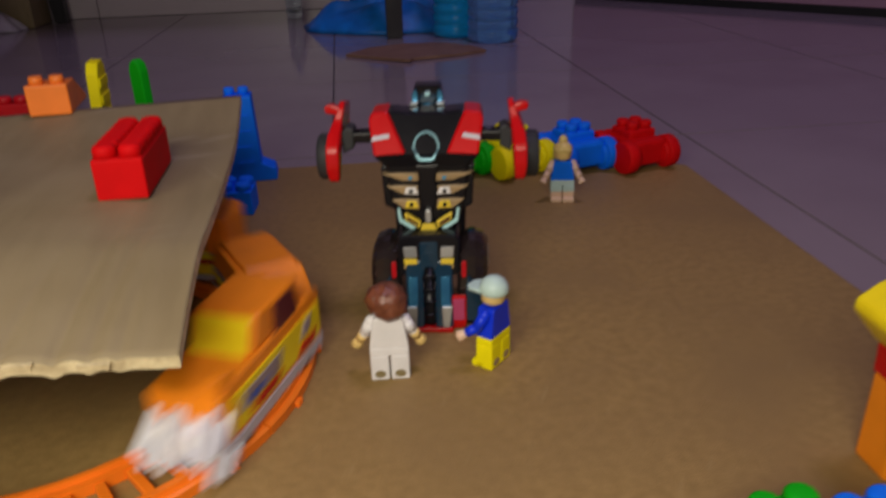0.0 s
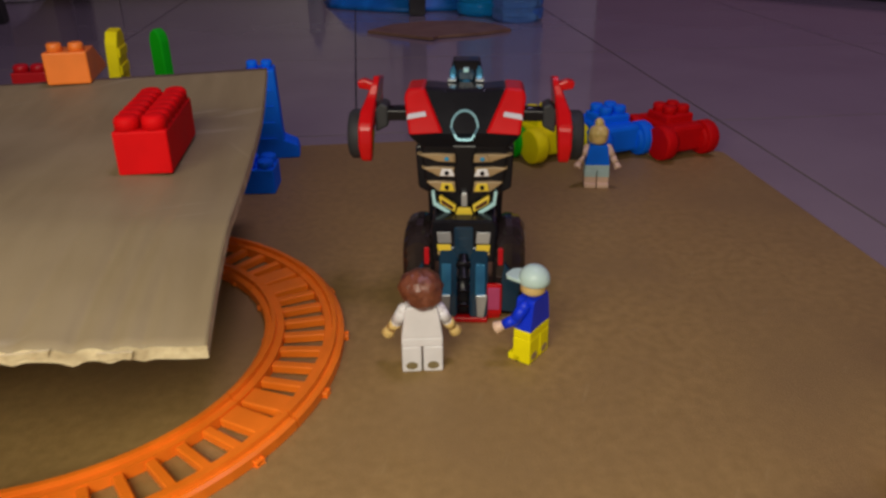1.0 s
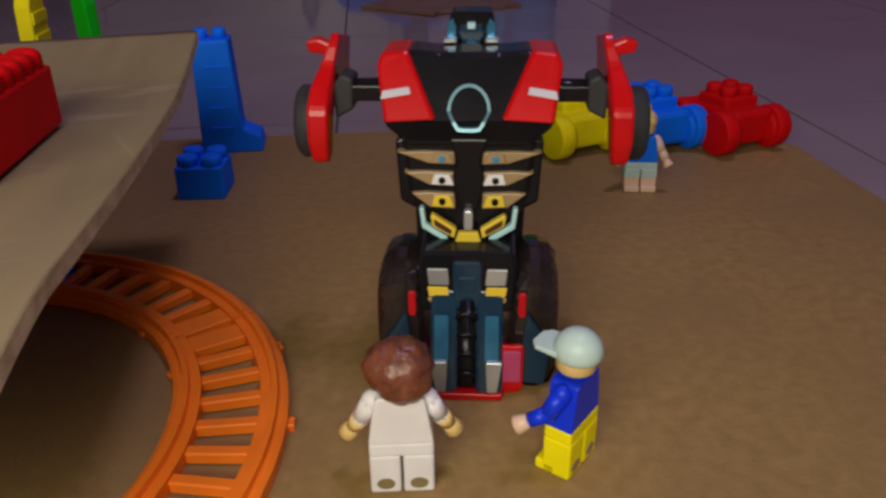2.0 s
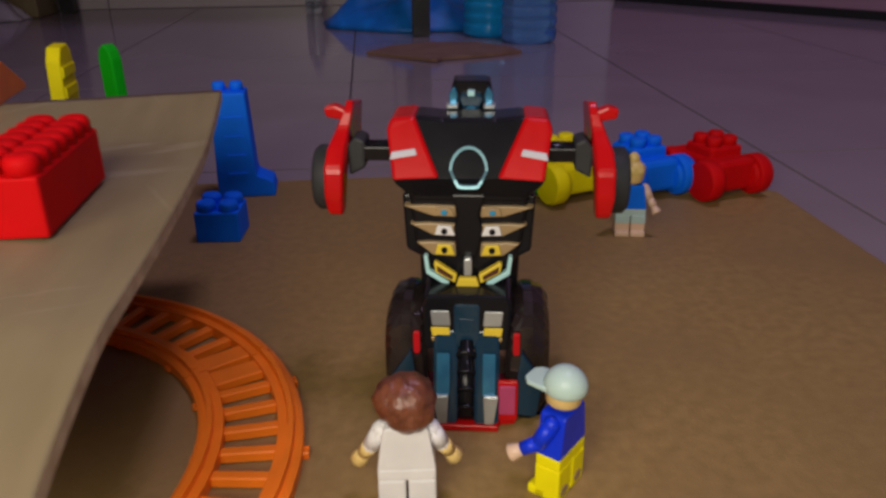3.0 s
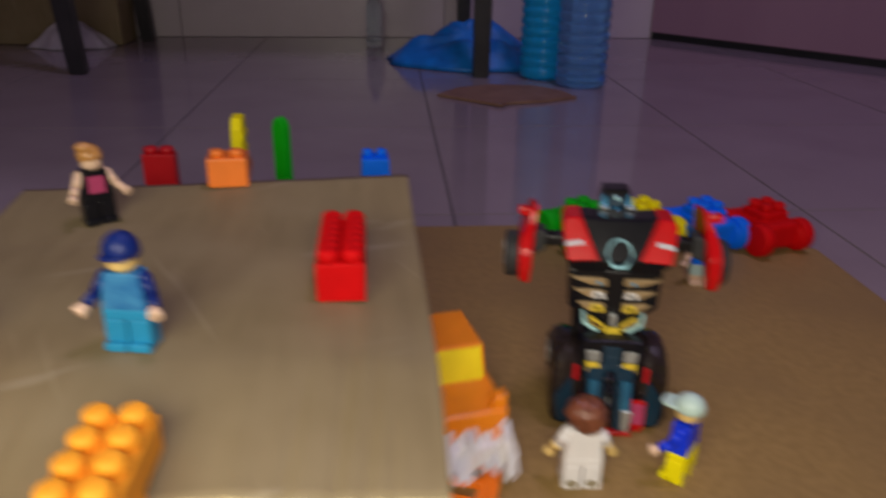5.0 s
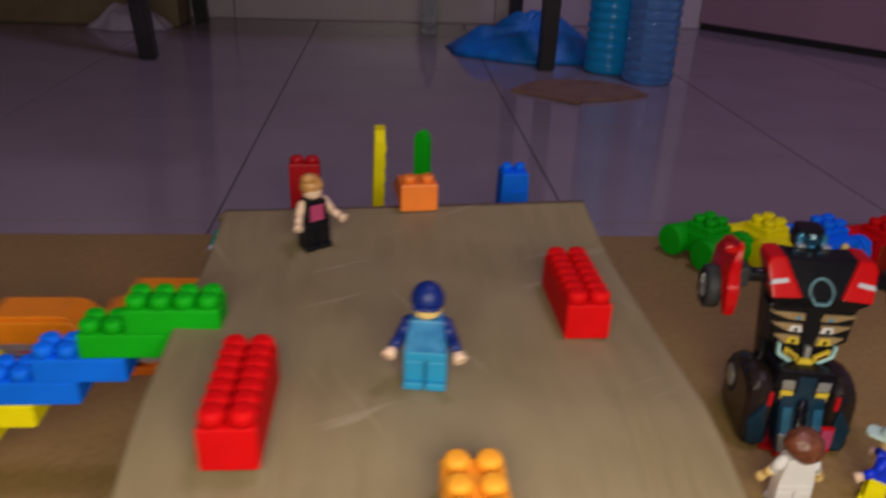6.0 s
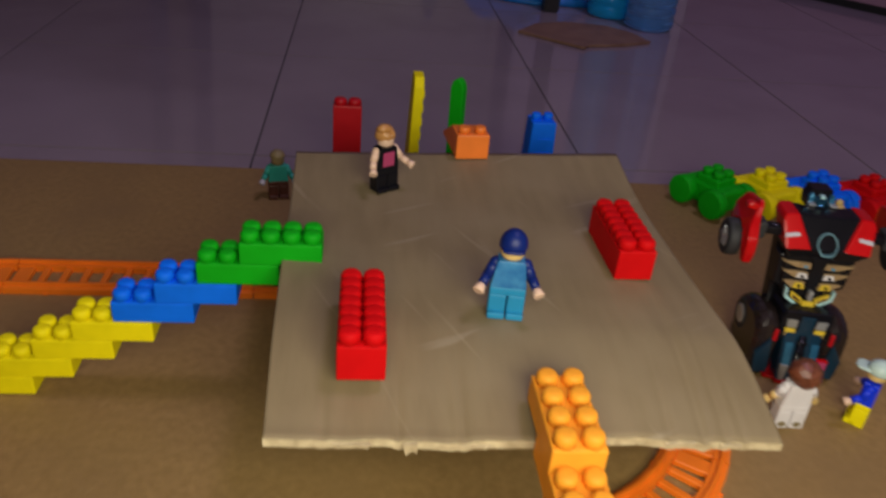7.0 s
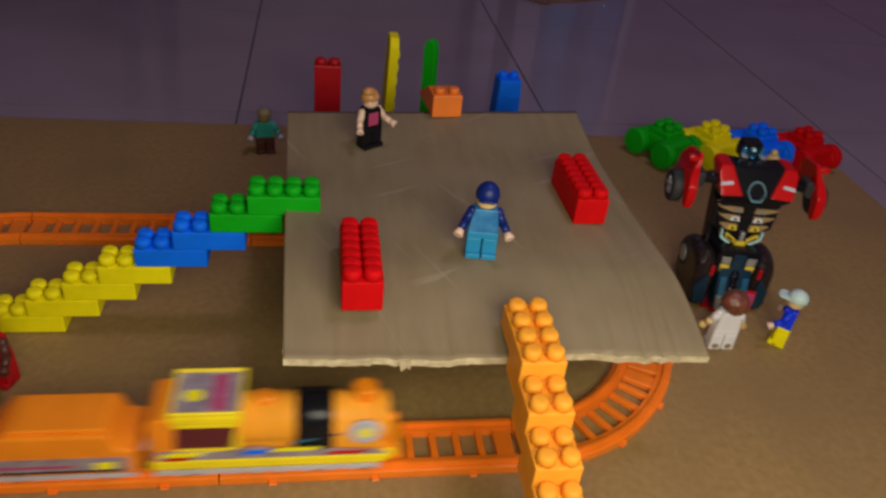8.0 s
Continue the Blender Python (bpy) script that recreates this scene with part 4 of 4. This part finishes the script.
    # car's underside as back
    bm = bmesh.new()
    prism(bm, [(-0.018, 0.030), (0.018, 0.030), (0.021, 0.100), (-0.021, 0.100)], 0.010, 0.022, "y", 0.002)
    for v in bm.verts:
        v.co.y += lean(v.co.z) * 0.8
    part("back_shell", bm, BLACK, rb)
    # the body's final proportions: low hips, a long belly, a short chest
    levels = ((0.0, 0.0), (0.0135, 0.0145), (0.0270, 0.0280), (0.0295, 0.0320), (0.0410, 0.0440), (0.0435, 0.0462), (0.0520, 0.0550), (0.0575, 0.0622), (0.0722, 0.0765), (0.0775, 0.0805), (0.0860, 0.0895), (0.0905, 0.0920), (0.1095, 0.1083), (0.1235, 0.1165))

    def level(z):
        for (a, b), (c, d) in zip(levels, levels[1:]):
            if z <= c:
                return b + (d - b) * (z - a) / (c - a)
        return z
    fixed = set()
    for ob in rb.children:
        if ob.name.split(".")[0] in ("arm", "wheel_arch", "side_panel", "hip_box"):
            fixed |= {ob, *ob.children_recursive}
    belly = set()
    for ob in rb.children:
        if ob.name.split(".")[0] in ("torso", "spine", "crest", "crest_pin", "rib", "lamp_frame", "hip_stripe", "flank"):
            belly |= {ob, *ob.children_recursive}
        if ob.name.split(".")[0] == "arm":
            for piece in (ob, *ob.children_recursive):
                for v in piece.data.vertices:
                    v.co.y, v.co.z = v.co.y - 0.009, v.co.z + 0.0025
    for ob in rb.children_recursive:
        for v in ob.data.vertices:
            if v.co.y < -0.014:
                v.co.y = -0.014 + (v.co.y + 0.014) * 0.32
            if ob not in fixed:
                if ob in belly and v.co.y < 0.0:
                    v.co.y += 0.0085 * max(0.0, min(1.0, (v.co.z - 0.040) / 0.005))
                v.co.z = level(v.co.z)


robot()


# ---- toy train ----
def wheels(parent, xs):
    for x in xs:
        for s in (-1, 1):
            bm = bmesh.new()
            lathe(bm, [(0.0052, 0), (0.0056, 0.0006), (0.0056, 0.0024), (0.0046, 0.0030), (0.001, 0.0030)], 16, m=pose(x, s * 0.0125, 0.0056, 90 * -s))
            part("wheel", bm, BLACK, parent)


def skirt(bm, x0, x1, y, z0, z1, n, wave=0.0012):
    """A wavy lower edge along a car's side."""
    w = (x1 - x0) / n
    pts = [(x0, z1), (x1, z1)] + [(x1 - w * k * 0.5, z0 + (wave if k % 2 else 0)) for k in range(2 * n + 1)]
    prism(bm, pts, min(y, y * 1.06), max(y, y * 1.06), "y")


def loco():
    t = thing("toy_locomotive", pose(0, 0, 0), "orange and yellow plastic toy locomotive with printed stickers", "toy locomotive", "toy train")
    bm = bmesh.new()
    prism(bm, [(-0.059, -0.0165), (0.050, -0.0165), (0.059, -0.010), (0.059, 0.010), (0.050, 0.0165), (-0.059, 0.0165)], 0.0072, 0.0135, "z", 0.0012)
    part("chassis", bm, TRAIN_YELLOW, t)
    bm = bmesh.new()
    prism(bm, [(0.046, 0.0045), (0.062, 0.0045), (0.057, 0.016), (0.046, 0.016)], -0.012, 0.012, "y", 0.001)
    part("cowcatcher", bm, TRAIN_ORANGE, t)
    for s in (-1, 1):
        bm = bmesh.new()
        skirt(bm, -0.057, 0.048, s * 0.0166, 0.0045, 0.0078, 9)
        part("skirt", bm, PALE_GREY, t, "pale grey wavy skirt")
        bm = bmesh.new()
        prism(bm, [(-0.056, 0.0140), (0.052, 0.0140), (0.046, 0.0168), (0.024, 0.0182), (0.006, 0.0178), (-0.010, 0.0215), (-0.028, 0.0190), (-0.056, 0.0200)], s * 0.0158 - 0.0005, s * 0.0158 + 0.0005, "y")
        st = part("side_sticker", bm, STICKER_GREY, t, "printed grey side sticker")
        for a, b, z0, z1, mt in ((-0.054, -0.040, 0.0142, 0.0162, RED), (-0.018, -0.004, 0.0172, 0.0196, BLUE), (0.022, 0.042, 0.0152, 0.0172, RED), (-0.004, 0.020, 0.0186, 0.0206, YELLOW), (-0.055, -0.034, 0.0168, 0.0192, YELLOW)):
            bm = bmesh.new()
            prism(bm, [(a, z0), (b - 0.003, z0), (b, z1), (a + 0.004, z1)], s * 0.0166 - 0.0003, s * 0.0166 + 0.0003, "y")
            part("sticker_patch", bm, mt, st)
        bm = bmesh.new()
        prism(bm, [(-0.047, 0.0225), (-0.021, 0.0225), (-0.019, 0.0352), (-0.046, 0.0352)], s * 0.0162 - 0.0004, s * 0.0162 + 0.0004, "y")
        part("cab_window", bm, MAROON, t, "dark maroon cab window")
        bm = bmesh.new()
        lathe(bm, [(0.0078, 0), (0.0078, 0.0010), (0.0070, 0.0014), (0.001, 0.0014)], 22, m=pose(0.041, s * 0.0126, 0.0268, 90 * -s))
        em = part("boiler_disc", bm, PALE_GREY, t, "grey round sticker")
        bm = bmesh.new()
        lathe(bm, [(0.0032, 0), (0.0032, 0.0006), (0.001, 0.0006)], 16, m=pose(0.041, s * 0.0139, 0.0268, 90 * -s))
        part("disc_centre", bm, YELLOW, em, "yellow sticker centre")
        bm = bmesh.new()
        rod(bm, (0.006, s * 0.0155, 0.0225), (0.034, s * 0.0118, 0.0262), 0.0008, 0.0008, 8)
        part("hand_rail", bm, TEAL, t, "thin teal rail")
    # cab
    bm = bmesh.new()
    prism(bm, [(-0.0470, 0.013), (-0.018, 0.013), (-0.018, 0.0375), (-0.0470, 0.0375)], -0.0158, 0.0158, "y", 0.0012)
    cab = part("cab", bm, TRAIN_YELLOW, t)
    bm = bmesh.new()
    prism(bm, [(-0.0590, 0.013), (-0.0465, 0.013), (-0.0465, 0.0400), (-0.0560, 0.0400), (-0.0590, 0.0370)], -0.0155, 0.0155, "y", 0.0012)
    part("coal_bunker", bm, TRAIN_ORANGE, t, "orange rear bunker")
    bm = bmesh.new()
    prism(bm, [(-0.0485, 0.0370), (-0.0160, 0.0370), (-0.0160, 0.0430), (-0.0485, 0.0430)], -0.0164, 0.0164, "y", 0.0014)
    rf = part("cab_roof", bm, TRAIN_YELLOW, cab)
    bm = bmesh.new()
    box(bm, -0.0472, -0.0172, -0.0152, 0.0152, 0.0428, 0.0436, 0.0003)
    part("roof_sticker", bm, STICKER_GREY, rf, "printed grey roof sticker")
    bm = bmesh.new()
    box(bm, -0.0300, -0.0235, -0.0125, 0.0125, 0.0434, 0.0440, 0.0002)
    part("roof_print", bm, STICKER_PINK, rf, "pink printed stripe")
    bm = bmesh.new()
    lathe(bm, [(0.0042, 0), (0.0042, 0.0005), (0.001, 0.0005)], 16, m=pose(-0.0385, -0.002, 0.0435))
    part("roof_print", bm, YELLOW, rf, "yellow printed spot")
    for x0, x1, y0, y1 in ((-0.0485, -0.0160, -0.0164, -0.0148), (-0.0485, -0.0160, 0.0148, 0.0164), (-0.0485, -0.0470, -0.0148, 0.0148), (-0.0175, -0.0160, -0.0148, 0.0148)):
        bm = bmesh.new()
        box(bm, x0, x1, y0, y1, 0.0425, 0.0452, 0.0004, seg=1)
        part("roof_rim", bm, TRAIN_YELLOW, rf)
    # boiler, black band, funnel, dome
    bm = bmesh.new()
    rod(bm, (-0.019, 0, 0.0262), (0.053, 0, 0.0262), 0.0136, 0.0130, 22, bevel=0.0014)
    box(bm, -0.019, 0.050, -0.0128, 0.0128, 0.013, 0.0262, 0.0008)
    for x in (-0.012, 0.0, 0.046):
        rod(bm, (x, 0, 0.0262), (x + 0.0022, 0, 0.0262), 0.0142, 0.0142, 22, bevel=0.0005)
    part("boiler", bm, STAIR_ORANGE, t, "pale orange ringed boiler")
    bm = bmesh.new()
    rod(bm, (0.008, 0, 0.0262), (0.026, 0, 0.0262), 0.0148, 0.0148, 22, bevel=0.0008)
    box(bm, 0.0080, 0.0260, -0.0146, 0.0146, 0.0136, 0.0262, 0.0006)
    part("boiler_band", bm, BLACK, t, "wide black boiler band")
    bm = bmesh.new()
    lathe(bm, [(0.0050, 0.037), (0.0048, 0.040), (0.0058, 0.0440), (0.0058, 0.0462), (0.0040, 0.0465)], 18, m=pose(0.041, 0, 0))
    part("funnel", bm, TRAIN_ORANGE, t)
    bm = bmesh.new()
    lathe(bm, [(0.0052, 0.036), (0.0052, 0.0405), (0.0036, 0.0425), (0.0005, 0.0430)], 18, m=pose(-0.006, 0, 0))
    part("dome", bm, TRAIN_ORANGE, t)
    bm = bmesh.new()
    lathe(bm, [(0.0022, 0), (0.0026, 0.002), (0.0026, 0.005), (0.001, 0.0056)], 14, m=pose(0.0525, 0, 0.024, 0, 90))
    part("headlight", bm, TRAIN_ORANGE, t)
    bm = bmesh.new()
    box(bm, -0.066, -0.0575, -0.004, 0.004, 0.0085, 0.0125, 0.0008)
    part("coupling", bm, PALE_GREY, t, "pale grey coupling hook")
    wheels(t, (-0.042, -0.012, 0.018, 0.042))
    return t


def wagon():
    t = thing("toy_wagon", pose(0, 0, 0), "orange plastic toy wagon with a ridged hood", "toy wagon", "toy train")
    bm = bmesh.new()
    prism(bm, [(-0.036, 0.0068), (0.036, 0.0068), (0.036, 0.0235), (0.0275, 0.0245), (0.0235, 0.0345), (-0.0255, 0.0345), (-0.0335, 0.0265), (-0.036, 0.0235)], -0.0158, 0.0158, "y", 0.0014)
    part("hood", bm, TRAIN_ORANGE, t)
    bm = bmesh.new()
    prism(bm, [(-0.0240, 0.0342), (0.0225, 0.0342), (0.0205, 0.0368), (-0.0215, 0.0368)], -0.0128, 0.0128, "y", 0.0009)
    part("roof", bm, TRAIN_ORANGE, t)
    for s in (-1, 1):
        bm = bmesh.new()
        prism(bm, [(-0.034, 0.0095), (0.031, 0.0095), (0.031, 0.0195), (-0.034, 0.0195)], s * 0.0161 - 0.0004, s * 0.0161 + 0.0004, "y")
        st = part("side_sticker", bm, STICKER_GREY, t, "printed grey side sticker")
        for a, b, z0, z1, mt in ((-0.030, 0.006, 0.0135, 0.0150, STICKER_PINK), (0.016, 0.025, 0.0120, 0.0165, YELLOW), (-0.030, 0.028, 0.0100, 0.0110, BLACK)):
            bm = bmesh.new()
            box(bm, a, b, s * 0.0167 - 0.0003, s * 0.0167 + 0.0003, z0, z1)
            part("sticker_patch", bm, mt, st)
        bm = bmesh.new()
        skirt(bm, -0.034, 0.034, s * 0.0156, 0.0040, 0.0072, 6)
        part("skirt", bm, PALE_GREY, t, "pale grey wavy skirt")
    bm = bmesh.new()
    box(bm, -0.0430, -0.0350, -0.004, 0.004, 0.0085, 0.0125, 0.0008)
    part("coupling", bm, PALE_GREY, t, "pale grey coupling hook")
    wheels(t, (-0.022, 0.022))
    return t


def tail_car():
    t = thing("toy_tail_car", pose(0, 0, 0), "orange plastic toy tail car with cabin and pale grey rear", "toy wagon", "toy train")
    bm = bmesh.new()
    prism(bm, [(-0.041, 0.0072), (0.044, 0.0072), (0.044, 0.0270), (0.036, 0.0290), (-0.041, 0.0270)], -0.0158, 0.0158, "y", 0.0014)
    part("body", bm, TRAIN_ORANGE, t)
    bm = bmesh.new()
    prism(bm, [(-0.014, 0.0275), (0.030, 0.0285), (0.0265, 0.0395), (-0.0090, 0.0395)], -0.0148, 0.0148, "y", 0.0016)
    cb = part("cabin", bm, TRAIN_ORANGE, t)
    bm = bmesh.new()
    prism(bm, [(-0.0165, 0.0270), (-0.0135, 0.0272), (-0.0088, 0.0388), (-0.0104, 0.0392)], -0.0125, 0.0125, "y", 0.0003)
    part("rear_window", bm, TRAIN_YELLOW, cb, "yellow rear cabin face")
    for s in (-1, 1):
        bm = bmesh.new()
        prism(bm, [(0.003, 0.0275), (0.024, 0.0280), (0.021, 0.0375), (0.005, 0.0375)], s * 0.0151 - 0.0004, s * 0.0151 + 0.0004, "y")
        part("side_window", bm, MAROON, cb, "dark maroon side window")
        bm = bmesh.new()
        prism(bm, [(-0.034, 0.0105), (0.041, 0.0105), (0.041, 0.0230), (-0.034, 0.0230)], s * 0.0161 - 0.0004, s * 0.0161 + 0.0004, "y")
        st = part("side_sticker", bm, TRAIN_YELLOW, t, "yellow printed side sticker")
        for a, b, z0, z1, mt in ((-0.030, 0.004, 0.0150, 0.0205, STICKER_GREY), (-0.026, -0.010, 0.0160, 0.0180, BLUE), (0.018, 0.036, 0.0112, 0.0140, RED), (-0.022, 0.002, 0.0115, 0.0138, RED), (0.022, 0.032, 0.0165, 0.0215, STICKER_GREY)):
            bm = bmesh.new()
            prism(bm, [(a, z0), (b - 0.003, z0), (b, z1), (a + 0.003, z1)], s * 0.0167 - 0.0003, s * 0.0167 + 0.0003, "y")
            part("sticker_patch", bm, mt, st)
        bm = bmesh.new()
        skirt(bm, -0.040, 0.042, s * 0.0157, 0.0042, 0.0085, 7)
        part("skirt", bm, PALE_GREY, t, "pale grey wavy skirt")
    bm = bmesh.new()
    box(bm, -0.0400, -0.0330, -0.0155, -0.0085, 0.0265, 0.0325, 0.0012)
    part("rear_lamp", bm, TRAIN_ORANGE, t, "small orange rear lamp")
    bm = bmesh.new()
    box(bm, -0.0455, -0.0395, -0.0168, 0.0168, 0.0052, 0.0155, 0.0016)
    for k in range(4):
        box(bm, -0.0470, -0.0450, -0.0135 + 0.0078 * k, -0.0098 + 0.0078 * k, 0.0062, 0.0150, 0.0006)
    part("rear_buffer", bm, WHITE, t, "white ribbed rear buffer")
    bm = bmesh.new()
    rng = random.Random(5)
    for k in range(22):
        y = -0.019 + 0.038 * (k + rng.random()) / 22
        up, far = rng.uniform(0.011, 0.022), rng.uniform(0.004, 0.011)
        w = rng.uniform(0.0016, 0.0034)
        prism(bm, [(-0.0400, 0.0050), (-0.0400, up), (-0.0440 - far * 0.45, up * rng.uniform(0.5, 0.9)), (-0.0440 - far, rng.uniform(0.0035, 0.0085))], y - w / 2, y + w / 2, "y", 0.0004, m=pose(0, 0, 0, rng.uniform(-16, 16), 0, rng.uniform(-4, 4)))
    part("plastic_tuft", bm, FILM, t, "crumpled pale translucent plastic film")
    wheels(t, (-0.024, 0.026))
    return t


LOCO, WAGON, TAIL = loco(), wagon(), tail_car()
for car, fx, fz in ((LOCO, 1.09, 1.08), (WAGON, 1.03, 0.98), (TAIL, 1.08, 1.24)):
    done = set()
    for ob in car.children_recursive:
        if ob.data.name not in done:
            done.add(ob.data.name)
            for v in ob.data.vertices:
                v.co.x, v.co.z = v.co.x * fx, v.co.z * fz


# ---- things at the back of the room ----
def table():
    t = thing("table", pose(0, 0, FLOOR), "dark table with slim black legs", "table")
    for x, y, tx, ty in ((-0.617, 1.092, -0.022, -0.02), (-0.617, 1.510, -0.02, 0.0), (0.074, 1.066, 0.0, -0.02), (0.085, 1.510, 0.0, 0.0)):
        bm = bmesh.new()
        b = bmesh.new()
        bmesh.ops.create_cube(b, size=1)
        for v in b.verts:
            k = v.co.z + 0.5
            w = 0.0135 + 0.006 * k
            v.co = (x + tx * k * 2.0 + v.co.x * 2 * w, y + ty * k + v.co.y * 2 * w, 0.0005 + 0.705 * k)
        bmesh.ops.bevel(b, geom=b.edges[:], offset=0.002, segments=2, affect="EDGES")
        merge(bm, b)
        part("leg", bm, LEG_BLACK, t)
    bm = bmesh.new()
    box(bm, -0.72, 0.17, 0.98, 1.535, 0.705, 0.735, 0.004)
    part("tabletop", bm, TABLE_TOP, t)


def cloth(name, cx, cy, rx, ry, h, mat, label, category, seed=0.0, rz=0):
    """A crumpled heap with folds and a ragged outline."""
    bm = bmesh.new()
    n, mring = 64, 14
    rows = []
    for j in range(mring + 1):
        q = j / mring
        row = []
        for i in range(n):
            a = 2 * math.pi * i / n
            w = 1 + 0.16 * noise.noise(Vector((math.cos(a) * 1.6 + seed, math.sin(a) * 1.6, 0.4))) + 0.07 * math.sin(5 * a + seed)
            z = h * (1 - q ** 2.0) * (0.8 + 0.5 * noise.noise(Vector((math.cos(a) * q * 2.2 + seed, math.sin(a) * q * 2.2, 2.1)))) + 0.12 * h * math.sin(9 * a + 4 * q) * q * (1 - q)
            row.append(bm.verts.new((rx * w * q * math.cos(a), ry * w * q * math.sin(a), max(z, 0.0008))))
        rows.append(row)
    for a, b in zip(rows[1:], rows[2:]):
        for i in range(n):
            bm.faces.new((a[i], a[(i + 1) % n], b[(i + 1) % n], b[i])).smooth = True
    for v in rows[0][1:]:
        bm.verts.remove(v)
    for i in range(n):
        bm.faces.new((rows[0][0], rows[1][i], rows[1][(i + 1) % n])).smooth = True
    bm.faces.new(rows[-1])
    return solid(name, bm, mat, pose(cx, cy, FLOOR, 0, 0, rz), label, category)


def bottle(x, y, r, h, mat, label, ribs):
    t = thing("bottle", pose(x, y, FLOOR), label, "bottle")
    rings = [(r * 0.80, 0.0003), (r * 0.97, 0.004), (r, 0.010)]
    z = 0.016
    while z < h * 0.70:
        for d, k in ((0.0, 1.0), (0.004, 1.0), (0.0065, ribs), (0.0085, ribs), (0.011, 1.0)):
            rings.append((r * k, z + d))
        z += 0.0165
    rings += [(r, h * 0.74), (r * 0.80, h * 0.84), (r * 0.40, h * 0.92), (r * 0.36, h * 0.98), (r * 0.30, h * 0.98)]
    bm = bmesh.new()
    lathe(bm, rings, 32)
    part("body", bm, mat, t)
    bm = bmesh.new()
    lathe(bm, [(r * 0.41, h * 0.955), (r * 0.41, h * 1.01), (r * 0.36, h * 1.015), (0.001, h * 1.015)], 20)
    part("cap", bm, BLUE, t, "blue screw cap")


def back_of_room():
    table()
    cloth("crumpled_cloth", 0.062, 1.200, 0.168, 0.095, 0.080, BAG_BLUE, "crumpled blue cloth heap on the floor under the table", "cloth", 1.3, -12)
    cloth("plastic_bag", -0.74, 1.40, 0.085, 0.045, 0.055, BAG_WHITE, "crumpled white plastic bag on the floor", "plastic bag", 4.2)
    bottle(0.182, 1.060, 0.041, 0.34, BOTTLE_CYAN, "cyan ribbed plastic bottle standing on the tiles", 0.93)
    bottle(0.232, 0.988, 0.042, 0.34, BOTTLE_BLUE, "clear blue ribbed plastic bottle standing on the tiles", 0.94)
    bottle(-0.115, 1.42, 0.017, 0.11, BOTTLE_CLEAR, "small clear plastic bottle by the wall", 0.95)
    # a torn piece of cardboard
    bm = bmesh.new()
    out = [(-0.013, 0.897), (0.030, 0.858), (0.070, 0.822), (0.078, 0.818), (0.086, 0.832), (0.150, 0.850), (0.201, 0.878), (0.185, 0.925), (0.150, 0.965), (0.080, 0.975), (0.025, 0.950)]
    b = bmesh.new()
    lo = [b.verts.new((x, y, 0)) for x, y in out]
    b.faces.new(lo)
    g = bmesh.ops.extrude_face_region(b, geom=b.faces[:])
    for v in g["geom"]:
        if isinstance(v, bmesh.types.BMVert):
            v.co.z += 0.004
    merge(bm, b)
    for v in bm.verts:
        v.co.z += 0.0004 + max(0, 0.87 - v.co.y) * 0.02
    solid("cardboard_scrap", bm, CARD_DARK, pose(0, 0, FLOOR), "torn flat piece of brown cardboard on the tiles", "cardboard")
    # a brown carton by the wall
    c = thing("carton", pose(-0.99, 1.440, FLOOR, 0, 0, -2), "brown cardboard carton against the wall", "carton")
    bm = bmesh.new()
    box(bm, -0.36, 0.345, -0.005, 0.09, 0.0005, 0.30, 0.003)
    part("box_body", bm, CARD, c)
    for s in (-1, 1):
        bm = bmesh.new()
        box(bm, -0.355, 0.34, 0.0425 + s * 0.024 - 0.023, 0.0425 + s * 0.024 + 0.023, 0.3003, 0.3045, 0.001)
        part("top_flap", bm, CARD, c)


back_of_room()

# ---- how the train runs: where its tail is along the oval, by time ----
TAIL_AT = [(0.0, 0.086), (0.3, 0.169), (0.5, 0.228), (0.7, 0.282), (4.0, 1.221), (5.0, 1.513), (5.2, 1.567), (6.3, 1.928), (6.5, 1.982), (7.5, 2.219), (8.0, 2.346)]
CARS = ((LOCO, 0.243, 0.085), (WAGON, 0.136, 0.05), (TAIL, 0.047, 0.055))


def tail_at(t):
    for (t0, s0), (t1, s1) in zip(TAIL_AT, TAIL_AT[1:]):
        if t <= t1:
            return s0 + (s1 - s0) * (t - t0) / (t1 - t0)
    return TAIL_AT[-1][1]


def on_track(s, base):
    ax, ay, _ = oval(s - base / 2)
    bx, by, _ = oval(s + base / 2)
    mx, my, _ = oval(s)
    return pose((ax + bx + mx) / 3, (ay + by + my) / 3, 0.0024, 0, 0, math.degrees(math.atan2(by - ay, bx - ax)))


def motions():
    for car, offset, base in CARS:
        walk(car, [(k / 10, on_track(tail_at(k / 10) + offset, base)) for k in range(81)])


motions()
